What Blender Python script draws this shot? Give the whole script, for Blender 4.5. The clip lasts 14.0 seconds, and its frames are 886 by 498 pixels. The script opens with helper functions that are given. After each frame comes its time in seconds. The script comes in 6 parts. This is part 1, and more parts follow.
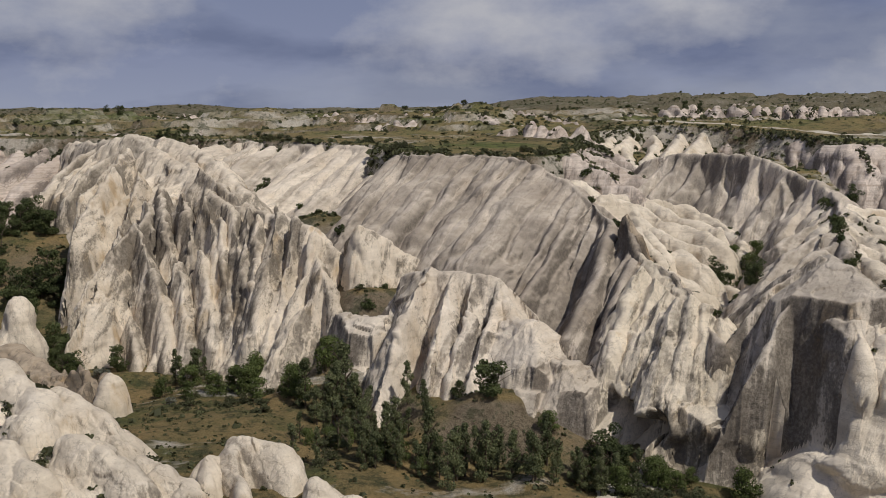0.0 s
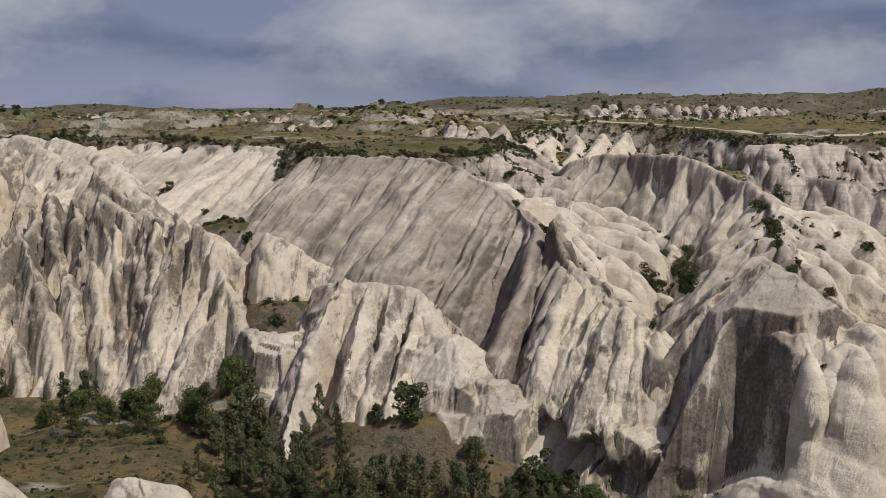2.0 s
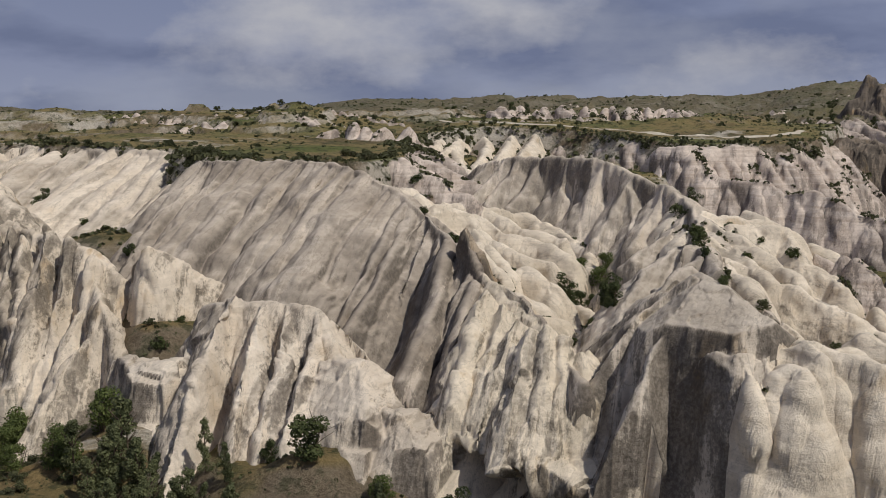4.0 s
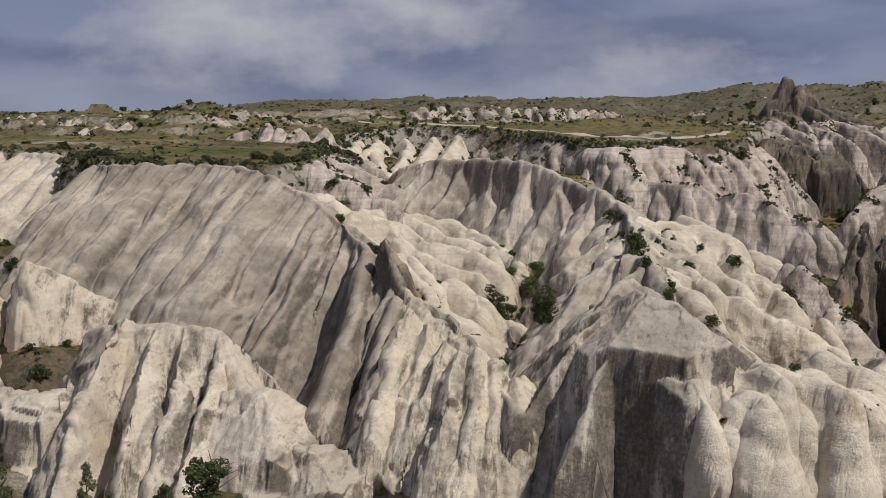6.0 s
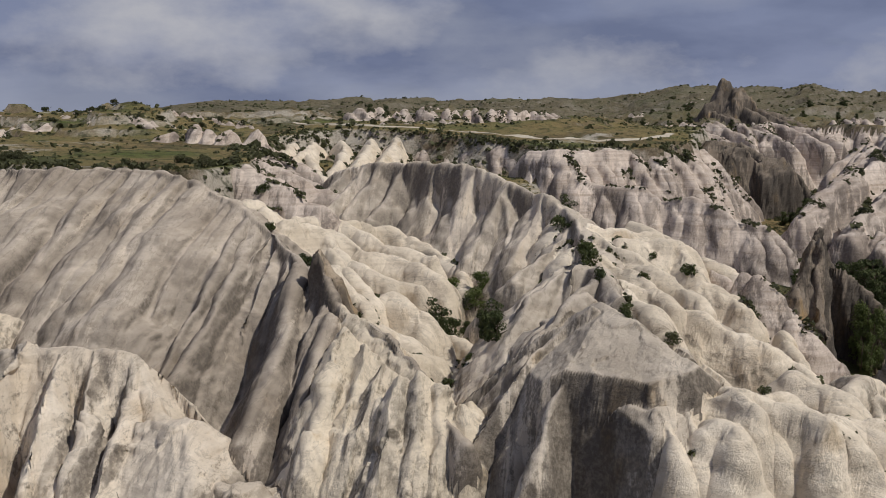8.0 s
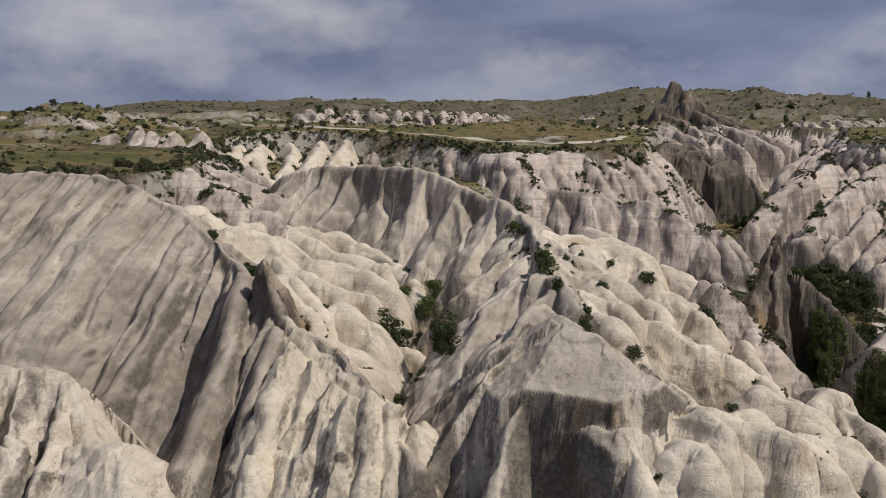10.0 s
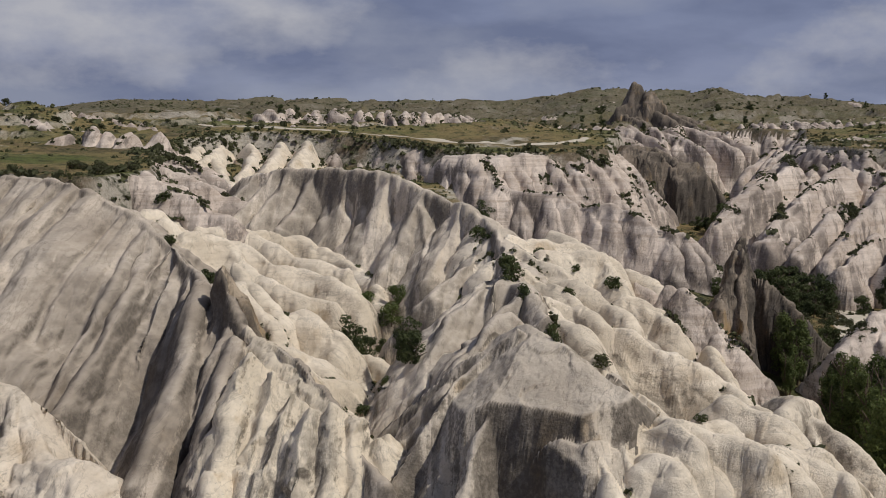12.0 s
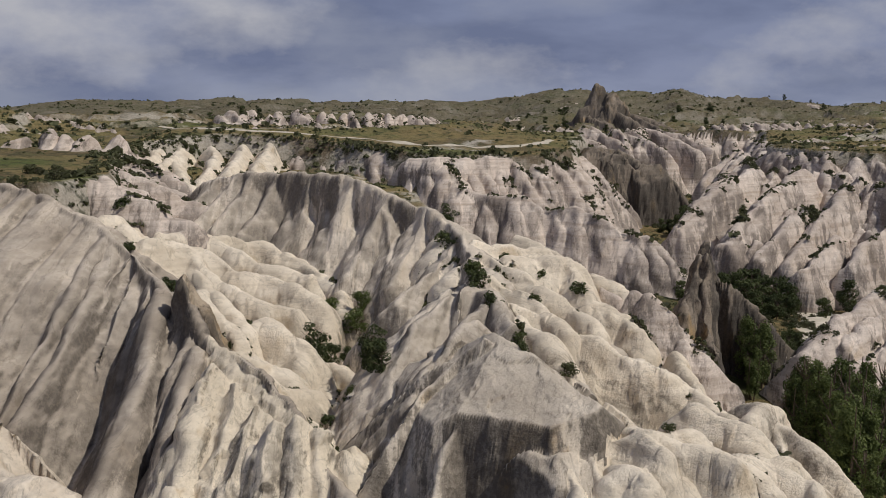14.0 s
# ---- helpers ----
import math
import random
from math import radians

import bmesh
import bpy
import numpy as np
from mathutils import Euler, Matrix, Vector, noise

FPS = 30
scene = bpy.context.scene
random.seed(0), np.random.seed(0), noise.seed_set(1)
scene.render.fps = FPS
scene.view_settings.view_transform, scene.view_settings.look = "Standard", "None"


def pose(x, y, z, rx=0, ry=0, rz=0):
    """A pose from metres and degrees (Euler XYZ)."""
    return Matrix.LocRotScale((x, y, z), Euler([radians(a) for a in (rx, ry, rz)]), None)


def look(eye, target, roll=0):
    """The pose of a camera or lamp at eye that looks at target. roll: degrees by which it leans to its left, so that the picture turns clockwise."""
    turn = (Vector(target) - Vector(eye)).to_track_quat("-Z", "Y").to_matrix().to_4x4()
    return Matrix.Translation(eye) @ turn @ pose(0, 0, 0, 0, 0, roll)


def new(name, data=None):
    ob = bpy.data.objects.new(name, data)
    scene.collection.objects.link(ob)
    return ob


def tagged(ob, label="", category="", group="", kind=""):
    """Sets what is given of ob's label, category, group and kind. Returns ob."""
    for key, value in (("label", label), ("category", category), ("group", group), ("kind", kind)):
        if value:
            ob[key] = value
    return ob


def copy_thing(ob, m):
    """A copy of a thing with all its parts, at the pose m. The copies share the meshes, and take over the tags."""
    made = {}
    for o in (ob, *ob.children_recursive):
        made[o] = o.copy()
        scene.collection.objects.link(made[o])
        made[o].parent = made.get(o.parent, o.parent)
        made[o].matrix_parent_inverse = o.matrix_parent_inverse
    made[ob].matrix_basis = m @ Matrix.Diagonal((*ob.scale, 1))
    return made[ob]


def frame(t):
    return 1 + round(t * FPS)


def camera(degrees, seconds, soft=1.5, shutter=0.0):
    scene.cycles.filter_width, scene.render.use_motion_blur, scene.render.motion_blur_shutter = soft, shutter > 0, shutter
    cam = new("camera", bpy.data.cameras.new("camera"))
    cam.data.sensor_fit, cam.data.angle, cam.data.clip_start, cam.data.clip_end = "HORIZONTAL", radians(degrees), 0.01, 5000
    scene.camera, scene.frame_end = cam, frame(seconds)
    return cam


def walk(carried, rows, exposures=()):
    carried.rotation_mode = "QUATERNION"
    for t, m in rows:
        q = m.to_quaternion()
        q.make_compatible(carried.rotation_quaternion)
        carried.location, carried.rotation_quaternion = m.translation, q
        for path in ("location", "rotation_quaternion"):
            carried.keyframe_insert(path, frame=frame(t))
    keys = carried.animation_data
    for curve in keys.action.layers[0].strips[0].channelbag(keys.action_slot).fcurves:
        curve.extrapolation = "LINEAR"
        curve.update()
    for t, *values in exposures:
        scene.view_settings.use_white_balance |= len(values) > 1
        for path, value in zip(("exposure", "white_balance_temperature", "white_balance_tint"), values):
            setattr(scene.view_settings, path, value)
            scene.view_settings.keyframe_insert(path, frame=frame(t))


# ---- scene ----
cam = camera(47.6, 14.0, soft=0.5)
METRES, EYE, TILT, LEAN, TURN = 50.0, 45.0, -8.0, 0.0, 0.0
ROWS = [
    (0.0, 0.0, 0.0, 0.0, 0.0, 0.0, -0.0),
    (0.5, 0.0025, 0.0525, 0.0058, -1.16, 0.0, 0.18),
    (1.0, 0.0052, 0.1032, 0.0109, -2.23, 0.01, 0.31),
    (1.5, 0.0093, 0.16, 0.0168, -3.39, 0.01, 0.48),
    (2.0, 0.0148, 0.2136, 0.0224, -4.53, 0.01, 0.61),
    (2.5, 0.0213, 0.2725, 0.0283, -5.88, 0.03, 0.77),
    (3.0, 0.0281, 0.3275, 0.0341, -7.16, 0.05, 0.94),
    (5.5, 0.0788, 0.6141, 0.0645, -13.43, 0.04, 1.83),
    (6.0, 0.0917, 0.6629, 0.0698, -14.32, 0.04, 1.92),
    (6.5, 0.1045, 0.7125, 0.0755, -15.34, 0.04, 2.01),
    (7.0, 0.1153, 0.7538, 0.0809, -16.18, 0.01, 2.07),
    (7.5, 0.1257, 0.7926, 0.0866, -17.0, 0.01, 2.19),
    (8.0, 0.1351, 0.824, 0.0911, -17.8, -0.01, 2.27),
    (10.5, 0.1665, 0.9213, 0.1105, -21.12, -0.1, 2.44),
    (11.0, 0.1695, 0.9312, 0.1135, -21.62, -0.14, 2.45),
    (11.5, 0.172, 0.9397, 0.1178, -22.2, -0.15, 2.49),
    (12.0, 0.174, 0.947, 0.1212, -22.75, -0.2, 2.53),
    (12.5, 0.1762, 0.954, 0.1244, -23.31, -0.24, 2.58),
    (13.0, 0.1773, 0.9597, 0.1278, -23.83, -0.29, 2.63),
    (13.5, 0.1779, 0.9639, 0.1314, -24.37, -0.32, 2.66),
    (14.0, 0.1786, 0.9669, 0.1346, -24.85, -0.29, 2.73),
]
walk(cam, [(t, pose(0, 0, EYE, TILT, LEAN, TURN) @ pose(METRES * x, METRES * y, METRES * z, 90 + pitch, roll, yaw)) for t, x, y, z, yaw, pitch, roll in ROWS])

# ---------------------------------------------------------------- world, sun, exposure
SUN_EL, SUN_AZ = 53.0, 134.0          # degrees: height, and bearing clockwise from +y
world = bpy.data.worlds.new("sky")
scene.world = world
world.use_nodes = True
wn, wl = world.node_tree.nodes, world.node_tree.links
wn.clear()


def wnode(kind, **kw):
    n = wn.new(kind)
    for k, v in kw.items():
        n.inputs[k.replace("_", " ")].default_value = v
    return n


sky = wn.new("ShaderNodeTexSky")
sky.sky_type = "NISHITA"
sky.sun_disc = False
sky.sun_elevation, sky.sun_rotation = radians(SUN_EL), radians(SUN_AZ)
sky.air_density, sky.dust_density = 1.0, 1.0
skymul = wn.new("ShaderNodeVectorMath")
skymul.operation = "SCALE"
skymul.inputs["Scale"].default_value = 0.075
wl.new(sky.outputs[0], skymul.inputs[0])
coord = wn.new("ShaderNodeTexCoord")


def wmath(op, a, b=None, clamp=False):
    n = wn.new("ShaderNodeMath")
    n.operation, n.use_clamp = op, clamp
    for k, v in enumerate((a, b)):
        if isinstance(v, (int, float)):
            n.inputs[k].default_value = v
        elif v is not None:
            wl.new(v, n.inputs[k])
    return n.outputs[0]


def wramp(fac, stops):
    r = wn.new("ShaderNodeValToRGB")
    els = r.color_ramp.elements
    while len(els) < len(stops):
        els.new(0.5)
    for q, (pos_, c) in zip(els, stops):
        q.position, q.color = pos_, (*c, 1) if isinstance(c, tuple) else (c, c, c, 1)
    wl.new(fac, r.inputs[0])
    return r.outputs[0]


def wmix(fac, a, b):
    n = wn.new("ShaderNodeMix")
    n.data_type = "RGBA"
    for k, v in (("Factor", fac), ("A", a), ("B", b)):
        if isinstance(v, tuple):
            n.inputs[k].default_value = (*v, 1)
        else:
            wl.new(v, n.inputs[k])
    return n.outputs["Result"]


def cloud(scale, squash, shift, detail=8.0, rough=0.55, distort=0.2):
    mp = wn.new("ShaderNodeMapping")
    mp.inputs["Scale"].default_value, mp.inputs["Location"].default_value = (1, 1, squash), shift
    wl.new(coord.outputs["Generated"], mp.inputs["Vector"])
    n = wnode("ShaderNodeTexNoise", Scale=scale, Detail=detail, Roughness=rough, Distortion=distort)
    wl.new(mp.outputs[0], n.inputs["Vector"])
    return n


up = wn.new("ShaderNodeSeparateXYZ")
wl.new(coord.outputs["Generated"], up.inputs[0])
veil = wramp(up.outputs["Z"], [(0.0, (0.36, 0.40, 0.54)), (0.05, (0.295, 0.335, 0.49)), (0.12, (0.25, 0.295, 0.45)), (1.0, (0.20, 0.24, 0.36))])
gaps = wramp(cloud(2.2, 3.0, (0.3, 0.1, 0.2)).outputs["Fac"], [(0.60, 0.0), (0.75, 0.6)])
colour = wmix(gaps, veil, skymul.outputs[0])
dark = wramp(cloud(4.6, 3.4, (1.7, 0.4, 0.3), 6.0, 0.5, 0.0).outputs["Fac"], [(0.46, 0.0), (0.62, 0.75)])
colour = wmix(dark, colour, (0.165, 0.200, 0.330))
# pale folds in the cloud deck
folds_ = wramp(cloud(3.6, 2.6, (0.9, 2.1, 0.7), 8.0, 0.55, 0.0).outputs["Fac"], [(0.48, 0.0), (0.64, 0.55)])
colour = wmix(folds_, colour, (0.40, 0.43, 0.53))
# bright heaps of cloud, ragged by noise
ragged = cloud(7.0, 1.8, (0.2, 0.9, 0.5), 9.0, 0.58, 0.0)
heaps = None
for bearing, height, size in ((2.0, 5.2, 0.085), (-20.0, 5.4, 0.070), (13.5, 5.6, 0.055), (26.0, 2.6, 0.05), (47.0, 3.6, 0.06), (-50, 7, 0.12), (80, 9, 0.14), (150, 10, 0.2), (-120, 12, 0.2), (38, 14, 0.15)):
    bx, by_, bz = math.sin(radians(bearing)) * math.cos(radians(height)), math.cos(radians(bearing)) * math.cos(radians(height)), math.sin(radians(height))
    away = wn.new("ShaderNodeVectorMath")
    away.operation = "SUBTRACT"
    wl.new(coord.outputs["Generated"], away.inputs[0])
    away.inputs[1].default_value = (bx, by_, bz)
    flat = wn.new("ShaderNodeVectorMath")
    flat.operation = "MULTIPLY"
    wl.new(away.outputs[0], flat.inputs[0])
    flat.inputs[1].default_value = (1, 1, 2.6)
    length = wn.new("ShaderNodeVectorMath")
    length.operation = "LENGTH"
    wl.new(flat.outputs[0], length.inputs[0])
    heap = wmath("SUBTRACT", 1.0, wmath("DIVIDE", length.outputs["Value"], size * 2.6), True)
    heaps = heap if heaps is None else wmath("MAXIMUM", heaps, heap)
puff = wmath("ADD", wmath("MULTIPLY", heaps, 0.62), wmath("MULTIPLY", wmath("SUBTRACT", ragged.outputs["Fac"], 0.5), 2.0))
colour = wmix(wramp(puff, [(0.16, 0.0), (0.40, 0.32), (0.80, 0.85)]), colour, (0.62, 0.62, 0.66))
backg = wnode("ShaderNodeBackground", Strength=1.22)
wl.new(colour, backg.inputs["Color"])
wout = wn.new("ShaderNodeOutputWorld")
wl.new(backg.outputs[0], wout.inputs["Surface"])

sun = new("sun", bpy.data.lights.new("sun", "SUN"))
sun.data.energy, sun.data.angle, sun.data.color = 5.0, radians(0.6), (1.0, 0.95, 0.87)
az, el = radians(SUN_AZ), radians(SUN_EL)
sun.matrix_world = look((0, 0, 120), Vector((0, 0, 120)) - Vector((math.sin(az) * math.cos(el), math.cos(az) * math.cos(el), math.sin(el))))
scene.view_settings.exposure = -0.72


# ---------------------------------------------------------------- noise on arrays
RNG = np.random.RandomState(7)
PERM = RNG.permutation(512)
PERM = np.concatenate([PERM, PERM, PERM])
GRAD = np.stack([np.cos(np.arange(64) * 2 * math.pi / 64), np.sin(np.arange(64) * 2 * math.pi / 64)], 1)

GRAD3 = RNG.normal(size=(128, 3))
GRAD3 /= np.linalg.norm(GRAD3, axis=1, keepdims=True)


def perlin(x, y, seed=0):
    x, y = np.asarray(x, float) + 13.7 * seed, np.asarray(y, float) - 7.3 * seed
    xi, yi = np.floor(x).astype(int), np.floor(y).astype(int)
    fx, fy = x - xi, y - yi
    u, v = fx * fx * fx * (fx * (fx * 6 - 15) + 10), fy * fy * fy * (fy * (fy * 6 - 15) + 10)
    xi, yi = xi & 511, yi & 511

    def corner(a, b):
        g = GRAD[PERM[PERM[(xi + a) & 511] + ((yi + b) & 511)] & 63]
        return g[..., 0] * (fx - a) + g[..., 1] * (fy - b)
    top = corner(0, 0) * (1 - u) + corner(1, 0) * u
    low = corner(0, 1) * (1 - u) + corner(1, 1) * u
    return (top * (1 - v) + low * v) * 1.5


def perlin3(x, y, z, seed=0):
    x, y, z = x + 13.7 * seed, y - 7.3 * seed, z + 3.1 * seed
    xi, yi, zi = np.floor(x).astype(np.int32), np.floor(y).astype(np.int32), np.floor(z).astype(np.int32)
    fx, fy, fz = x - xi, y - yi, z - zi
    u, v, w = fx * fx * (3 - 2 * fx), fy * fy * (3 - 2 * fy), fz * fz * (3 - 2 * fz)
    out = 0.0
    for a in (0, 1):
        pa = PERM[(xi + a) & 511]
        for b in (0, 1):
            pb = PERM[pa + ((yi + b) & 511)]
            for c in (0, 1):
                g = GRAD3[PERM[pb + ((zi + c) & 511)] & 127]
                dot = g[..., 0] * (fx - a) + g[..., 1] * (fy - b) + g[..., 2] * (fz - c)
                out = out + dot * (u if a else 1 - u) * (v if b else 1 - v) * (w if c else 1 - w)
    return out * 1.5


def fbm(x, y, seed=0, octaves=4, gain=0.5):
    total, amp, f = 0.0, 1.0, 1.0
    for o in range(octaves):
        total = total + amp * perlin(x * f, y * f, seed + o)
        amp, f = amp * gain, f * 2.03
    return total


def smooth(a, b, v):
    t = np.clip((v - a) / (b - a), 0, 1)
    return t * t * (3 - 2 * t)


# ---------------------------------------------------------------- materials
def material(name):
    mat = bpy.data.materials.new(name)
    mat.use_nodes = True
    nt = mat.node_tree
    return mat, nt.nodes, nt.links, nt.nodes["Principled BSDF"]


def tex(nodes, links, vector, scale, stretch3=(1, 1, 1), detail=5.0, rough=0.55, distort=0.0):
    mp = nodes.new("ShaderNodeMapping")
    mp.inputs["Scale"].default_value = stretch3
    links.new(vector, mp.inputs["Vector"])
    n = nodes.new("ShaderNodeTexNoise")
    n.inputs["Scale"].default_value, n.inputs["Detail"].default_value = scale, detail
    n.inputs["Roughness"].default_value, n.inputs["Distortion"].default_value = rough, distort
    links.new(mp.outputs[0], n.inputs["Vector"])
    return n.outputs["Fac"]


def ramp(nodes, links, fac, stops):
    r = nodes.new("ShaderNodeValToRGB")
    els = r.color_ramp.elements
    while len(els) < len(stops):
        els.new(0.5)
    for el_, (p, c) in zip(els, stops):
        el_.position = p
        el_.color = (*c, 1) if isinstance(c, tuple) else (c, c, c, 1)
    links.new(fac, r.inputs[0])
    return r.outputs[0]


def mixc(nodes, links, fac, a, b, kind="MIX"):
    mx = nodes.new("ShaderNodeMix")
    mx.data_type, mx.blend_type = "RGBA", kind
    for socket, v in (("Factor", fac), ("A", a), ("B", b)):
        if isinstance(v, (int, float)):
            mx.inputs[socket].default_value = v
        elif isinstance(v, tuple):
            mx.inputs[socket].default_value = (*v, 1)
        else:
            links.new(v, mx.inputs[socket])
    return mx.outputs["Result"]


def calc(nodes, links, op, a, b=None):
    mt = nodes.new("ShaderNodeMath")
    mt.operation = op
    for i, v in enumerate((a, b)):
        if v is None:
            continue
        if isinstance(v, (int, float)):
            mt.inputs[i].default_value = v
        else:
            links.new(v, mt.inputs[i])
    return mt.outputs[0]


def bump(nodes, links, bsdf, height, strength, distance):
    b = nodes.new("ShaderNodeBump")
    b.inputs["Strength"].default_value, b.inputs["Distance"].default_value = strength, distance
    links.new(height, b.inputs["Height"])
    links.new(b.outputs[0], bsdf.inputs["Normal"])


def tuff(name, pale, mid, patina, amount, bands=0.25, ochre=0.3, flow=27.0):
    """Weathered volcanic tuff: pale body, faint beds, dark lichen patina in streaks that run down the slope (its bearing: flow)."""
    mat, n, l, p = material(name)
    pale, mid, patina = ((c[0] * 1.01, c[1] * 0.975, c[2] * 0.945) for c in (pale, mid, patina))
    pos = n.new("ShaderNodeTexCoord").outputs["Object"]
    nrm = n.new("ShaderNodeNewGeometry").outputs["Normal"]
    sep = n.new("ShaderNodeSeparateXYZ")
    l.new(nrm, sep.inputs[0])
    steep = ramp(n, l, sep.outputs["Z"], [(0.45, 1.0), (0.90, 0.0)])
    turn = n.new("ShaderNodeMapping")
    turn.inputs["Rotation"].default_value = (0, 0, radians(flow))
    l.new(pos, turn.inputs["Vector"])
    down = turn.outputs[0]
    big = tex(n, l, pos, 0.10, detail=6)
    col = mixc(n, l, ramp(n, l, big, [(0.38, 0.0), (0.64, 1.0)]), pale, mid)
    beds = tex(n, l, pos, 1.0, (0.05, 0.05, 1.3), detail=5, rough=0.65)
    col = mixc(n, l, calc(n, l, "MULTIPLY", ramp(n, l, beds, [(0.46, 0.0), (0.62, 1.0)]), bands), col, (mid[0] * 0.70, mid[1] * 0.66, mid[2] * 0.62))
    och = tex(n, l, pos, 0.22, (1, 1, 0.55), detail=6)
    col = mixc(n, l, calc(n, l, "MULTIPLY", calc(n, l, "MULTIPLY", ramp(n, l, och, [(0.55, 0.0), (0.68, 1.0)]), steep), ochre), col, (0.40, 0.27, 0.13))
    # dark patina: broad patches broken by downhill streaks
    streak = tex(n, l, down, 0.36, (1.0, 0.10, 0.22), detail=9, rough=0.66, distort=0.3)
    patch = tex(n, l, down, 0.10, (1, 0.16, 0.3), detail=6, rough=0.6)
    both = calc(n, l, "ADD", calc(n, l, "MULTIPLY", streak, 0.62), calc(n, l, "MULTIPLY", patch, 0.38))
    grain = tex(n, l, pos, 2.4, detail=9, rough=0.72)
    both = calc(n, l, "ADD", both, calc(n, l, "MULTIPLY", calc(n, l, "SUBTRACT", grain, 0.5), 0.16))
    edge = 0.575 - 0.095 * amount
    pat = ramp(n, l, both, [(edge, 0.0), (edge + 0.035, 0.8), (edge + 0.10, 1.0)])
    pat = calc(n, l, "MULTIPLY", pat, calc(n, l, "ADD", calc(n, l, "MULTIPLY", steep, 0.72), 0.20))
    pat = calc(n, l, "MULTIPLY", pat, ramp(n, l, grain, [(0.32, 0.7), (0.55, 1.0)]))
    col = mixc(n, l, pat, col, patina)
    # lichen blotches and pits
    blot = tex(n, l, pos, 0.9, detail=8, rough=0.7, distort=0.5)
    col = mixc(n, l, calc(n, l, "MULTIPLY", ramp(n, l, blot, [(0.57, 0.0), (0.66, 1.0)]), 0.16), col, (patina[0] * 1.7, patina[1] * 1.6, patina[2] * 1.5))
    col = mixc(n, l, 1.0, col, ramp(n, l, grain, [(0.30, 0.72), (0.43, 0.98), (0.72, 1.06)]), "MULTIPLY")
    fine = tex(n, l, pos, 3.2, detail=8, rough=0.78)
    col = mixc(n, l, 1.0, col, ramp(n, l, fine, [(0.30, 0.72), (0.40, 0.99), (0.68, 1.05)]), "MULTIPLY")
    cells = n.new("ShaderNodeTexVoronoi")
    cells.inputs["Scale"].default_value = 0.28
    bent = n.new("ShaderNodeVectorMath")
    bent.operation = "MULTIPLY_ADD"
    wob = n.new("ShaderNodeTexNoise")
    wob.inputs["Scale"].default_value = 0.5
    l.new(pos, wob.inputs["Vector"])
    l.new(wob.outputs["Color"], bent.inputs[0])
    bent.inputs[1].default_value = (2.5, 2.5, 2.5)
    l.new(down, bent.inputs[2])
    l.new(bent.outputs[0], cells.inputs["Vector"])
    tone = n.new("ShaderNodeSeparateColor")
    l.new(cells.outputs["Color"], tone.inputs[0])
    col = mixc(n, l, 1.0, col, ramp(n, l, tone.outputs[0], [(0.0, 0.94), (1.0, 1.05)]), "MULTIPLY")
    l.new(col, p.inputs["Base Color"])
    p.inputs["Roughness"].default_value = 0.95
    p.inputs["Specular IOR Level"].default_value = 0.12
    # flat facets that meet in sharp edges, cracks, and a fine grain
    facets = None
    for scale, depth in ((0.30, 0.22), (0.85, 0.16)):
        block_ = n.new("ShaderNodeTexVoronoi")
        block_.inputs["Scale"].default_value = scale
        l.new(bent.outputs[0], block_.inputs["Vector"])
        off = n.new("ShaderNodeVectorMath")
        off.operation = "SUBTRACT"
        l.new(bent.outputs[0], off.inputs[0])
        l.new(block_.outputs["Position"], off.inputs[1])
        way = n.new("ShaderNodeVectorMath")
        way.operation = "SUBTRACT"
        l.new(block_.outputs["Color"], way.inputs[0])
        way.inputs[1].default_value = (0.5, 0.5, 0.5)
        dot = n.new("ShaderNodeVectorMath")
        dot.operation = "DOT_PRODUCT"
        l.new(off.outputs[0], dot.inputs[0])
        l.new(way.outputs[0], dot.inputs[1])
        part_h = calc(n, l, "MULTIPLY", dot.outputs["Value"], depth)
        facets = part_h if facets is None else calc(n, l, "ADD", facets, part_h)
    rough = calc(n, l, "ADD", calc(n, l, "MULTIPLY", tex(n, l, pos, 1.1, (1, 1, 0.8), detail=6, rough=0.55), 0.30), calc(n, l, "MULTIPLY", tex(n, l, pos, 6.0, detail=5, rough=0.7), 0.18))
    crack = n.new("ShaderNodeMath")
    crack.operation = "ABSOLUTE"
    l.new(calc(n, l, "SUBTRACT", tex(n, l, down, 0.33, (1, 0.35, 0.5), detail=6, rough=0.6, distort=0.6), 0.5), crack.inputs[0])
    crk = ramp(n, l, crack.outputs[0], [(0.0, 0.0), (0.012, 1.0)])
    col = mixc(n, l, calc(n, l, "MULTIPLY", calc(n, l, "SUBTRACT", 1.0, crk), 0.30), col, patina)
    l.new(col, p.inputs["Base Color"])
    hgt = calc(n, l, "ADD", calc(n, l, "ADD", rough, facets), calc(n, l, "ADD", calc(n, l, "MULTIPLY", beds, 0.10), calc(n, l, "MULTIPLY", crk, 0.025)))
    bump(n, l, p, hgt, 0.9, 0.6)
    return mat


